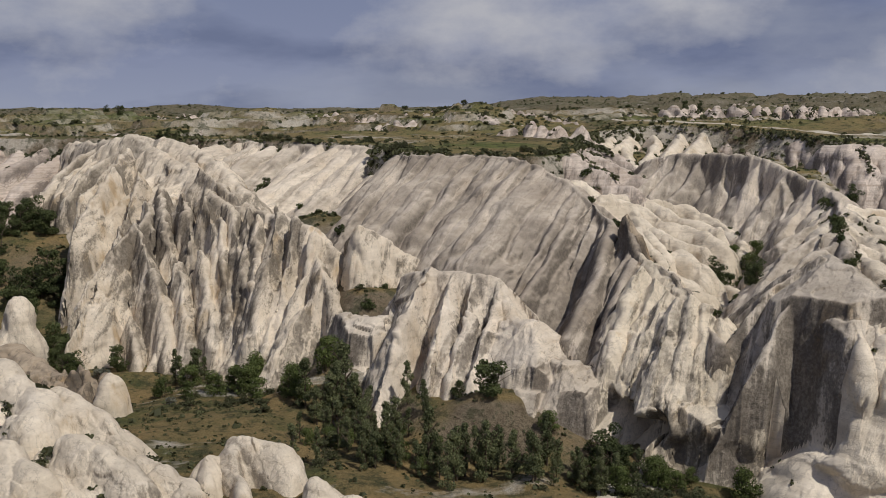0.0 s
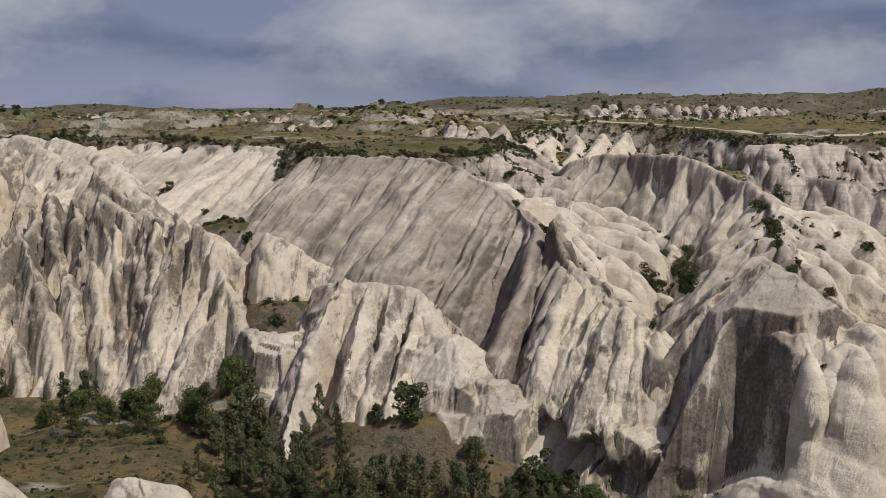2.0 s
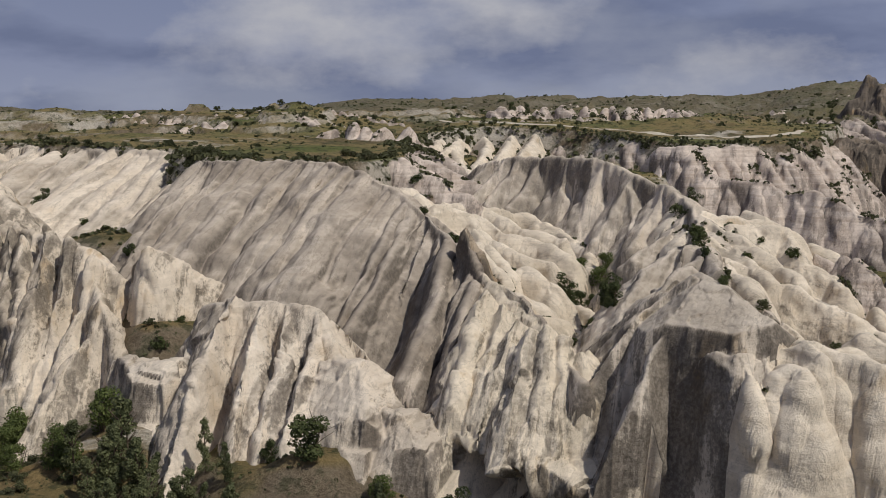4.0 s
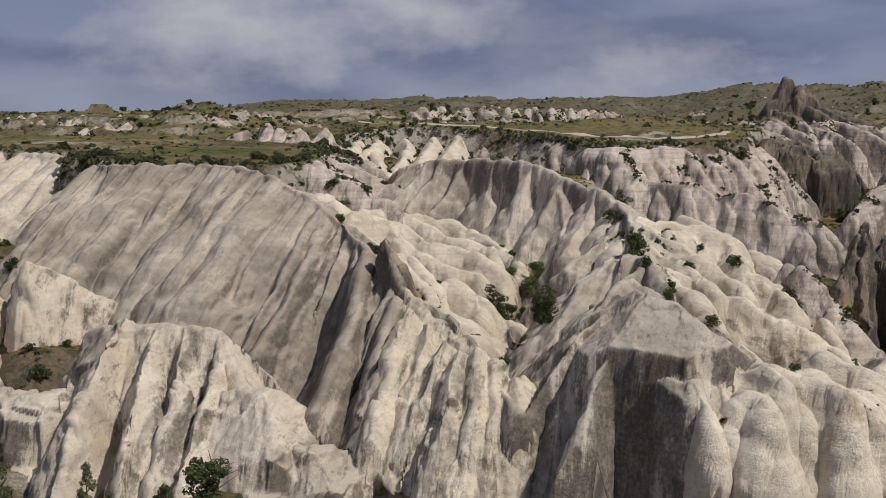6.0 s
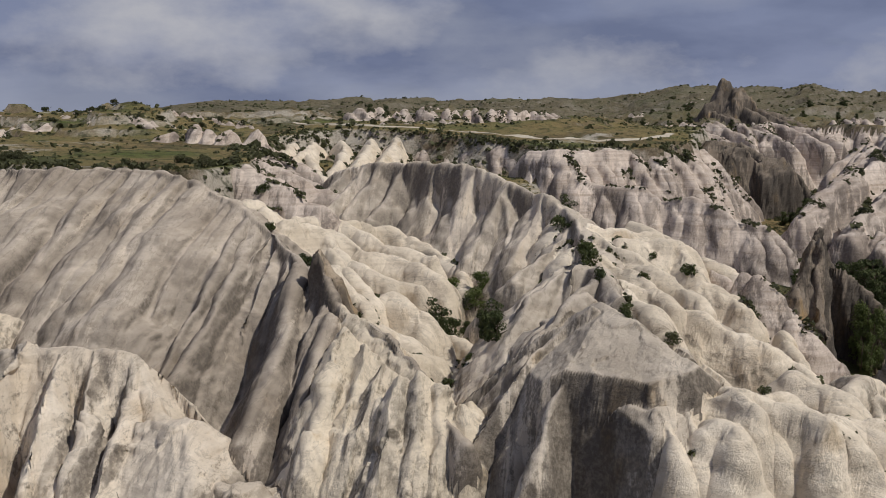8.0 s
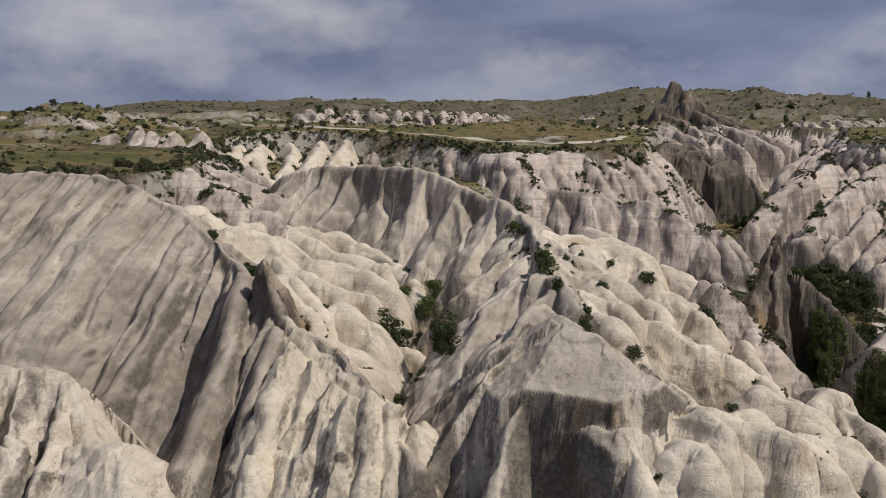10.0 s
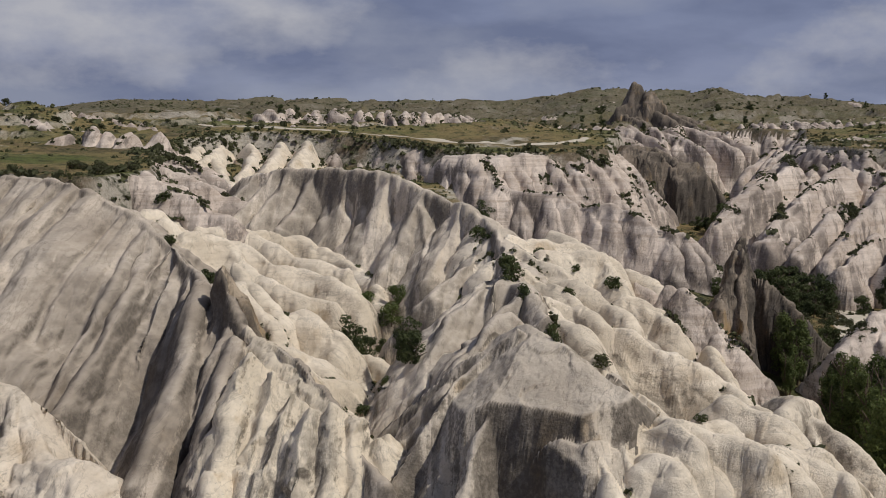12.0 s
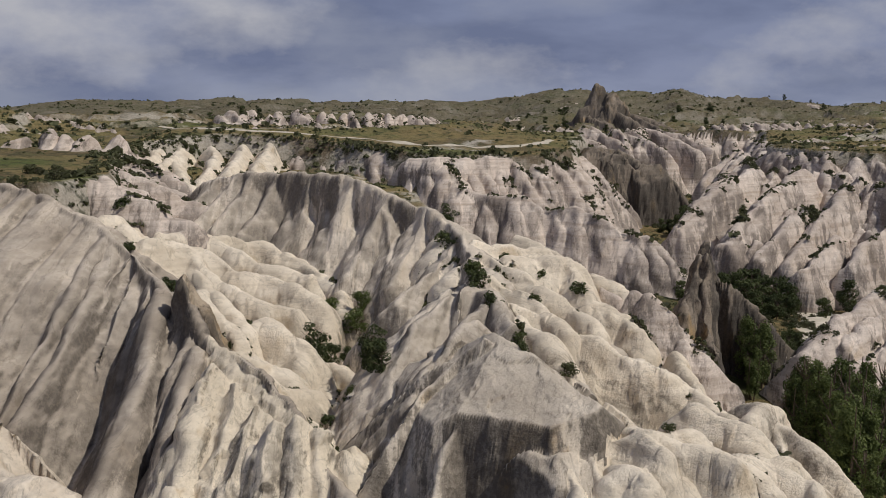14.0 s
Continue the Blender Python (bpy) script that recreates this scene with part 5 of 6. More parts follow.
def slabs(s, d, z, size, seed, drawn=1.5, fall=1.6):
    """Irregular blocks that fill space: a random level and tilt for each, for surfaces broken along joints, and a swell that is highest
    in the middle of each block and ends in a crease at its sides."""
    rnd = np.random.RandomState(seed)
    jit = rnd.uniform(0.1, 0.9, (1024, 3))
    level = rnd.uniform(-1, 1, 1024)
    tilt = rnd.normal(0, 1, (1024, 3)) * (1.0, 0.6, 0.7)
    s, d, z = s / size, d / (size * drawn), z / (size * fall)
    si, di, zi = (np.floor(a).astype(np.int32) for a in (s, d, z))
    best, out = np.full(s.shape, 9.0), np.zeros(s.shape)
    for a in (-1, 0, 1):
        for b in (-1, 0, 1):
            for c in (-1, 0, 1):
                k = PERM[PERM[PERM[(si + a) & 511] + ((di + b) & 511)] + ((zi + c) & 511)]
                q = jit[k]
                ds, dd, dz = si + a + q[..., 0] - s, di + b + q[..., 1] - d, zi + c + q[..., 2] - z
                dist = ds ** 2 + dd ** 2 + dz ** 2
                near = dist < best
                best = np.where(near, dist, best)
                out = np.where(near, 0.45 * level[k] + 0.95 * (tilt[k, 0] * ds + tilt[k, 1] * dd + tilt[k, 2] * dz), out)
    return out, 0.35 - best


def relief(P):
    """Swells with sharp creases between them, drawn out downhill, broken slabs and small wear; pushed out along the surface's normal."""
    kind = np.array([0] + [PARTS[k] - 1 for k in range(1, len(PARTS))])[OWNER]
    a = np.radians(np.array([r[4] for r in ROCKS]))[kind]
    wide, drawn, fall, deep, fine, broken = (np.array([WEAR[r[5]][c] for r in ROCKS])[kind] for c in range(6))
    s, d = P[..., 0] * np.cos(a) - P[..., 1] * np.sin(a), P[..., 0] * np.sin(a) + P[..., 1] * np.cos(a)
    z = P[..., 2]
    wob = perlin3(s / 6, d / 6, z / 6, 3)
    w2 = 0.7 * perlin3(s / 2.2, d / 2.2, z / 2.2, 31)
    loose = np.array([0.35 if r[5] == "slope" else 1.0 for r in ROCKS])[kind]
    swell = slabs(s + 1.6 * loose * wob + 0.5 * loose * w2, d, z, wide, 7, drawn, fall)[1]
    small = np.abs(perlin3(s / (0.36 * wide) + 0.5 * loose * wob, d / (0.36 * wide * drawn), z / (0.36 * wide * fall), 17))
    tiny = np.abs(perlin3(s / 0.5, d / 1.0, z / 0.9, 23))
    beds = perlin3(s / 14, d / 14, z / 0.8, 29)
    slab = slabs(s + w2 + wob, d + w2, z - w2, 3.4, 5)[0] * 0.7 + slabs(s - w2, d + wob, z + w2, 1.5, 6)[0] * 0.35
    push = deep * swell + fine * (small - 0.25) + 0.10 * (tiny - 0.25) + 0.06 * beds + broken * slab * smooth(-0.45, 0.2, wob + 0.25)
    return np.clip(push, -1.2, 1.2)


def top_of(x, y):
    """Height of whatever is highest at a place, from the grid."""
    i, j = GRID.cell(x, y)
    return float(HIGHEST[i - 1:i + 1, j - 1:j + 1].min())


def mesh_object(name, verts, faces, mat, soft=True, normals=None, parent=None):
    me = bpy.data.meshes.new(name)
    me.vertices.add(len(verts))
    me.vertices.foreach_set("co", np.asarray(verts, np.float32).ravel())
    me.loops.add(faces.size)
    me.loops.foreach_set("vertex_index", faces.astype(np.int32).ravel())
    me.polygons.add(len(faces))
    me.polygons.foreach_set("loop_start", np.arange(0, faces.size, faces.shape[1], dtype=np.int32))
    me.update(calc_edges=True)
    me.polygons.foreach_set("use_smooth", np.full(len(faces), soft))
    me.materials.append(mat)
    if normals is not None:
        me.normals_split_custom_set_from_vertices(normals)
    ob = new(name, me)
    ob.parent = parent
    return ob


def grid_faces(rows, cols):
    idx = np.arange(rows * cols).reshape(rows, cols)
    return np.stack([idx[:-1, :-1], idx[:-1, 1:], idx[1:, 1:], idx[1:, :-1]], -1)


def pieces(own):
    """Number the connected pieces of equal value on a grid; returns the numbers and each piece's size."""
    rows, cols = own.shape
    parent = []

    def find(a):
        while parent[a] != a:
            parent[a] = parent[parent[a]]
            a = parent[a]
        return a
    comp = np.zeros(own.shape, int)
    before = []
    for i in range(rows):
        row = own[i]
        cut = np.flatnonzero(np.r_[True, row[1:] != row[:-1], True])
        runs, k = [], 0
        for a, b in zip(cut[:-1], cut[1:]):
            me = len(parent)
            parent.append(me)
            while k < len(before) and before[k][1] <= a:
                k += 1
            q = k
            while q < len(before) and before[q][0] < b:
                if before[q][3] == row[a]:
                    x, y = find(before[q][2]), find(me)
                    parent[max(x, y)] = min(x, y)
                q += 1
            comp[i, a:b] = me
            runs.append((a, b, me, row[a]))
        before = runs
    root = np.array([find(a) for a in range(len(parent))])
    comp = root[comp]
    return comp, np.bincount(comp.ravel(), minlength=len(parent))


# hollows: extent, height of the lip, depth, and the way into the rock
HOLLOWS = [(18.0, 25.5, 107, 127, 11.6, 7.0, (0.75, 0.66)), (36.5, 52, 92, 112, 9.5, 2.6, (0.45, 0.89)), (21, 38, 100, 112, 10.0, 1.8, (0.0, 1.0))]


def build_rocks():
    """Every rock is a thing; each of its ribs, blades or folds is a part. They share the edges where they meet."""
    quads = grid_faces(*H.shape)
    proud = H > GROUND - 0.6
    keep = proud[:-1, :-1] | proud[1:, :-1] | proud[:-1, 1:] | proud[1:, 1:]
    own = np.maximum.reduce([np.where(proud, OWNER, 0)[a, b] for a in (np.s_[:-1], np.s_[1:]) for b in (np.s_[:-1], np.s_[1:])])
    P = np.stack([X, Y, H], -1)

    def normals(P):
        N = np.cross(np.gradient(P, axis=1), np.gradient(P, axis=0))
        return N / np.linalg.norm(N, axis=-1, keepdims=True)
    P = P + normals(P) * (relief(P) * smooth(-0.9, 1.5, H - GROUND))[..., None]
    # hollowed feet of the two noses
    for x0, x1, y0, y1, lip, deep, way in HOLLOWS:
        there = smooth(x0, x0 + 2.5, X) * smooth(-x1, 2.5 - x1, -X) * smooth(y0, y0 + 1.5, Y) * smooth(-y1, 2.5 - y1, -Y)
        edge_z = lip + 1.3 * perlin(X / 3.5, Y / 3.5, 57)
        back = deep * there * smooth(0.0, 3.0, edge_z - P[..., 2])
        P[..., 0] += way[0] * back
        P[..., 1] += way[1] * back
    verts, N = P.reshape(-1, 3), normals(P).reshape(-1, 3)
    own = np.where(keep, own, 0)
    for passes in range(2):
        comp, sizes = pieces(own)
        for lone in np.argwhere((sizes[comp] < 150) & keep):
            i, j = lone
            if i and own[i - 1, j]:
                own[i, j] = own[i - 1, j]
            elif j and own[i, j - 1]:
                own[i, j] = own[i, j - 1]
    comp, sizes = pieces(own)
    order = np.argsort(comp[keep], kind="stable")
    flat, tags, owner = quads[keep][order], comp[keep][order], own[keep][order]
    starts = np.flatnonzero(np.r_[True, tags[1:] != tags[:-1]])
    ends = np.r_[starts[1:], len(tags)]
    roots, waiting = {}, {}
    for a, b in sorted(zip(starts, ends), key=lambda ab: ab[0] - ab[1]):
        r = PARTS[owner[a]] or 1
        name, label, mat, part_name = ROCKS[r - 1][:4]
        if b - a < 60:
            waiting.setdefault(r, []).append(flat[a:b])
            continue
        used, inv = np.unique(flat[a:b], return_inverse=True)
        if r not in roots:
            root = new(name)
            root.empty_display_size = 0.5
            foot = verts[used].mean(0)
            foot[2] = verts[used][:, 2].min()
            root.location = foot
            tagged(root, label, "rock")
            roots[r] = (root, foot)
        root, foot = roots[r]
        mesh_object(part_name, verts[used] - foot, inv.reshape(-1, 4), mat, True, N[used], root)
    for r, bits in waiting.items():
        if r not in roots:
            continue
        root, foot = roots[r]
        used, inv = np.unique(np.concatenate(bits), return_inverse=True)
        tagged(mesh_object("chip", verts[used] - foot, inv.reshape(-1, 4), ROCKS[r - 1][2], True, N[used], root), kind="stuff")


build_rocks()


def build_ground():
    """One sheet: a fine fan over the valley and plateau, coarser towards the horizon and behind."""
    gy, q = [], 60.0
    while q < 900:
        gy.append(q)
        q *= 1.0046
    while q < 4800:
        gy.append(q)
        q *= 1.06
    gy = np.r_[np.linspace(-4500, 0, 12), np.linspace(12, 55, 6), gy, 4800]
    core = np.arange(-0.56, 1.16, 0.0042)
    wide = np.clip(gy, 60, 900)[:, None]
    share = (np.linspace(0, 1, 24)[1:] ** 3)[None, :]
    GX = np.concatenate([(core[0] * wide + (-5600 - core[0] * wide) * share)[:, ::-1], core[None, :] * wide, core[-1] * wide + (5600 - core[-1] * wide) * share], 1)
    GY = np.repeat(gy[:, None], GX.shape[1], 1)
    GZ = ground_height(GX, GY)
    ob = mesh_object("ground", np.stack([GX, GY, GZ], -1).reshape(-1, 3), grid_faces(*GX.shape).reshape(-1, 4), M_GROUND)
    tagged(ob, "dry grass and brown soil on plateau and valley floor", "ground", kind="structure")


build_ground()


# ---------------------------------------------------------------- trees and bushes
def leaf_cloud(rnd, blobs, count, size, lean=0.0):
    """Many small leaf sprays on the shells of a few blobs: verts and faces."""
    centre = np.array([b[:3] for b in blobs])
    radii = np.array([b[3:6] for b in blobs])
    share = radii.prod(1) ** (2 / 3)
    pick = rnd.choice(len(blobs), count, p=share / share.sum())
    way = rnd.normal(size=(count, 3))
    way /= np.linalg.norm(way, axis=1, keepdims=True)
    depth = 1 - np.abs(rnd.normal(0, 0.22, (count, 1)))
    pos = centre[pick] + way * radii[pick] * depth
    n = way + rnd.normal(0, 0.55, (count, 3)) + (0, 0, 0.35)
    n /= np.linalg.norm(n, axis=1, keepdims=True)
    t = np.cross(n, rnd.normal(size=(count, 3)) + (0, 0, lean))
    t /= np.linalg.norm(t, axis=1, keepdims=True)
    b = np.cross(n, t)
    s = size * rnd.uniform(0.6, 1.5, (count, 1))
    quad = np.stack([pos - t * s * 0.5, pos + b * s * 0.42 + n * s * 0.12, pos + t * s * 0.6, pos - b * s * 0.42 + n * s * 0.12], 1)
    return quad.reshape(-1, 3), np.arange(count * 4).reshape(-1, 4)


def limb(bm, a, b, ra, rb, sides=6):
    a, b = Vector(a), Vector(b)
    z = (b - a).normalized()
    x = z.orthogonal().normalized()
    y = z.cross(x)
    rings = []
    for p, r in ((a, ra), ((a + b) / 2 + x * ra * 0.35, (ra + rb) / 2), (b, rb)):
        rings.append([bm.verts.new(p + (x * math.cos(k * 2 * math.pi / sides) + y * math.sin(k * 2 * math.pi / sides)) * r) for k in range(sides)])
    for lo, hi in zip(rings[:-1], rings[1:]):
        for k in range(sides):
            bm.faces.new((lo[k], lo[(k + 1) % sides], hi[(k + 1) % sides], hi[k]))


def tree(name, label, category, seed, high, wide, bare, blobs, leaves, leaf, mat, stems=1, cone=0.0):
    """A tree or bush of height `high`: tapered stem with limbs, and a crown of leaf sprays."""
    rnd = np.random.RandomState(seed)
    root = new(name)
    root.empty_display_size = 0.3
    bm = bmesh.new()
    clouds = []
    for s in range(stems):
        ox, oy = (rnd.uniform(-1, 1, 2) * wide * 0.25) if stems > 1 else (0, 0)
        topz = high * rnd.uniform(0.75, 0.92)
        limb(bm, (ox * 0.3, oy * 0.3, -0.4), (ox, oy, topz * 0.5), 0.017 * high, 0.012 * high)
        limb(bm, (ox, oy, topz * 0.5), (ox * 1.2, oy * 1.2, topz), 0.012 * high, 0.004 * high)
        for k in range(5):
            q = rnd.uniform(0, 6.3)
            z0 = rnd.uniform(max(bare, 0.2), 0.7) * high
            limb(bm, (ox, oy, z0), (ox + math.cos(q) * wide * 0.35, oy + math.sin(q) * wide * 0.35, z0 + 0.18 * high), 0.010 * high, 0.004 * high, 5)
    for k in range(blobs):
        f = rnd.uniform(0, 1)
        z = (bare + (1 - bare) * (0.12 + 0.76 * f)) * high
        spread = wide * 0.5 * ((1 - abs(f - 0.4) * 0.9) * (1 - cone) + cone * (1.05 - f))
        q, d = rnd.uniform(0, 6.3), math.sqrt(rnd.uniform(0, 1)) * spread * 0.75
        rr = wide * rnd.uniform(0.10, 0.23) * (1 - cone * 0.55 * f)
        clouds.append((math.cos(q) * d, math.sin(q) * d, z, rr, rr, rr * rnd.uniform(0.7, 1.25) * min(2.2, max(0.7, 0.45 * high / wide))))
    me = bpy.data.meshes.new("trunk")
    bm.to_mesh(me)
    bm.free()
    me.materials.append(M_BARK)
    trunk = new("trunk", me)
    trunk.parent = root
    v, f = leaf_cloud(rnd, clouds, leaves, leaf)
    crown = mesh_object("crown", v, f, mat, False, None, root)
    return tagged(root, label, category)


KINDS = {
    "poplar": [tree("poplar_tree", "slender grey-green poplar in the valley thicket", "tree", 200 + k, 6.2, 2.7, 0.0, 24, 1700, 0.17, M_POPLAR, 1, 0.55) for k in range(3)],
    "tall": [tree("poplar_tree", "tall dark green poplar standing in the valley grove", "tree", 210 + k, 12.5, 4.8, 0.06, 38, 4000, 0.23, M_LEAF, 2, 0.35) for k in range(3)],
    "broad": [tree("broadleaf_tree", "round-crowned green tree at the foot of the rocks", "tree", 220 + k, 5.0, 5.4, 0.0, 26, 2300, 0.24, M_LEAF, 3) for k in range(3)],
    "dark": [tree("dark_tree", "dense dark green tree among pale rocks", "tree", 230 + k, 4.0, 3.6, 0.0, 18, 1700, 0.20, M_DARKLEAF, 2) for k in range(3)],
    "bush": [tree("bush", "low dark green bush growing on bare rock", "bush", 240 + k, 1.2, 2.4, -0.1, 14, 520, 0.19, M_DARKLEAF, 3) for k in range(3)],
    "scrub": [tree("bush", "low olive-green bush on dry ground", "bush", 250 + k, 1.1, 2.2, -0.1, 12, 420, 0.19, M_SCRUB, 3) for k in range(3)],
    "pale": [tree("bush", "silvery grey-leaved bush on the valley floor", "bush", 260 + k, 1.4, 2.4, -0.1, 12, 480, 0.19, M_GREYLEAF, 3) for k in range(2)],
}
GROUPS = {"poplar": "valley poplars", "tall": "grove of tall poplars", "broad": "valley trees", "dark": "dark trees among the rocks", "bush": "bushes on the rocks", "scrub": "bushes on dry ground", "pale": "silvery bushes"}
USED = {k: 0 for k in KINDS}
PLANT = random.Random(5)


def plant(kind, x, y, size=1.0, z=None):
    """Set a tree or bush on the ground or rock at x, y."""
    n = USED[kind]
    USED[kind] += 1
    proto = KINDS[kind][n % len(KINDS[kind])]
    s = size * PLANT.uniform(0.85, 1.15)
    place = Matrix.LocRotScale((x, y, (top_of(x, y) if z is None else z) - 0.1), Euler((0, 0, PLANT.uniform(0, 6.28))), (s, s, s * PLANT.uniform(0.9, 1.12)))
    if n < len(KINDS[kind]):
        proto.matrix_basis = place
        ob = proto
    else:
        ob = copy_thing(proto, Matrix.LocRotScale(place.translation, place.to_quaternion(), None))
        ob.scale = place.to_scale()
    tagged(ob, group=GROUPS[kind])


def on_rock(x, y):
    """Whether rock stands well above the soil at a place."""
    i, j = GRID.cell(x, y)
    return H[i, j] > GROUND[i, j] + 0.3


def grove(kind, middle, spread, count, size=1.0, seed=1):
    rnd = random.Random(seed)
    for i in range(count):
        for tries in range(12):
            x, y = middle[0] + rnd.gauss(0, 0.5) * spread[0], middle[1] + rnd.gauss(0, 0.5) * spread[1]
            if not on_rock(x, y):
                plant(kind, x, y, size * rnd.uniform(0.7, 1.25))
                break


# valley floor: thicket of poplars, round trees at the foot of the rocks
grove("poplar", (-9, 117), (7, 7), 20, 0.8, 1)
grove("poplar", (0, 105), (14, 5), 44, 0.85, 2)
grove("poplar", (-13, 124), (5, 6), 9, 1.3, 3)
grove("poplar", (14, 104), (8, 4), 14, 0.75, 4)
grove("broad", (-6, 110), (14, 7), 12, 0.5, 16)
grove("broad", (-28, 143), (8, 5), 8, 0.7, 5)
grove("broad", (-20, 131), (6, 4), 5, 0.7, 6)
grove("broad", (24, 105), (6, 3), 7, 0.6, 7)
grove("dark", (21.0, 109.5), (2.5, 2), 8, 1.05, 47)
grove("broad", (36, 101), (4, 2), 4, 0.9, 8)
grove("dark", (39.5, 103), (2, 4), 5, 1.2, 9)
grove("dark", (-60, 154), (7, 5), 16, 1.15, 10)
grove("dark", (-78, 184), (10, 12), 22, 1.35, 11)
grove("dark", (-92, 208), (12, 10), 16, 1.5, 45)
grove("poplar", (-37.5, 147.5), (4, 2), 6, 0.9, 12)
grove("scrub", (-28, 132), (14, 10), 34, 0.7, 13)
grove("scrub", (-10, 108), (14, 8), 22, 0.8, 14)
grove("scrub", (25, 100), (14, 5), 18, 0.8, 15)
for kind, x, y, size in (("broad", -40.5, 141, 0.6), ("broad", -35.4, 136, 0.5), ("dark", 5.6, 115.5, 1.35), ("dark", 1.8, 121, 0.8), ("broad", -16, 134, 1.0), ("pale", -52, 149, 1.5), ("pale", -36.5, 131, 0.9), ("scrub", -34, 130.5, 1.1),
                         ("bush", -11, 146, 1.2), ("bush", -9, 152, 0.9), ("scrub", -6, 152, 1.3), ("scrub", -13, 142, 1.2), ("scrub", -12.5, 149, 0.9)):
    plant(kind, x, y, size)
# gully between the ridges
for kind, x, y, size in (("dark", 41.5, 150.6, 1.0), ("dark", 43.5, 151.6, 0.9), ("dark", 46, 153.5, 0.6), ("broad", 49.5, 160, 0.8), ("broad", 51.5, 163, 0.7), ("broad", 48, 166, 0.7), ("dark", 44.5, 141, 0.9), ("dark", 42.5, 136, 0.9),
                         ("dark", 41.5, 132, 0.8), ("bush", 36, 145, 0.7), ("bush", 34.5, 128, 0.8), ("bush", 37, 133, 0.9), ("bush", 40.5, 136, 0.8), ("bush", 39.5, 134.5, 0.6)):
    plant(kind, x, y, size)
# on the ridges
for kind, x, y, size in (("bush", 27.2, 154.5, 1.6), ("bush", 28.2, 153.0, 1.2), ("bush", 24.2, 163, 0.9), ("bush", 26.5, 186, 1.2), ("bush", 61.2, 160.5, 1.1), ("bush", 62, 158.5, 0.7), ("bush", 56, 142, 1.1), ("bush", 55.5, 140, 1.2), ("bush", 57, 144, 1.0),
                         ("bush", 52.5, 131, 1.0), ("bush", 50.5, 122, 0.8), ("bush", 66, 153, 0.8), ("bush", 69, 150, 0.8), ("bush", 64, 148, 0.7), ("bush", 72, 146, 1.1), ("bush", 60, 136, 0.8), ("scrub", 57, 118.5, 0.9), ("scrub", 59, 116, 0.8), ("scrub", 60.5, 113, 0.6),
                         ("scrub", 53, 118, 0.9), ("bush", 46.5, 114.5, 0.5), ("bush", 54, 106, 0.6), ("dark", 92, 224, 1.3), ("scrub", 79.5, 226, 1.4), ("scrub", 64, 203, 1.1), ("scrub", 60, 196, 1.2), ("scrub", 66, 206, 1.1), ("bush", -40.2, 223, 1.6), ("bush", -29, 203, 1.1),
                         ("dark", -38.8, 221, 0.7), ("bush", -18, 178, 1.2), ("bush", -24, 172, 1.0), ("bush", 43, 175, 0.7), ("bush", 47, 180, 0.8)):
    plant(kind, x, y, size)
# grove in the eastern valley
grove("tall", (90, 119), (9, 7), 14, 0.95, 21)
grove("tall", (84, 116), (3, 4), 6, 0.85, 28)
grove("tall", (103, 129), (9, 7), 8, 0.9, 22)
grove("tall", (97, 133), (8, 8), 9, 0.8, 48)
grove("tall", (107, 142), (7, 8), 7, 0.75, 49)
grove("dark", (137, 183), (14, 8), 20, 1.35, 23)
grove("dark", (150, 168), (12, 8), 14, 1.4, 46)
grove("scrub", (122, 165), (16, 12), 40, 1.0, 24)
grove("dark", (112, 150), (12, 10), 14, 0.9, 29)
grove("dark", (122, 176), (12, 8), 14, 1.0, 30)
grove("dark", (148, 200), (10, 8), 10, 1.2, 25)
grove("tall", (126, 204), (4, 3), 3, 0.45, 26)
grove("dark", (172, 245), (10, 10), 12, 1.3, 27)
grove("scrub", (-11, 204), (6, 12), 16, 1.1, 41)
grove("scrub", (-44, 246), (10, 8), 14, 1.1, 42)
grove("dark", (-60, 262), (16, 6), 5, 0.7, 43)
grove("scrub", (20, 196), (8, 10), 14, 1.0, 44)
# trees on the plateau
grove("dark", (-70, 420), (90, 50), 26, 0.9, 31)
grove("dark", (60, 470), (90, 60), 22, 1.0, 32)
grove("scrub", (30, 320), (60, 40), 30, 1.1, 33)
grove("dark", (330, 500), (110, 60), 26, 1.1, 34)
grove("dark", (560, 600), (110, 40), 26, 0.9, 35)
grove("dark", (240, 420), (60, 50), 14, 0.9, 36)


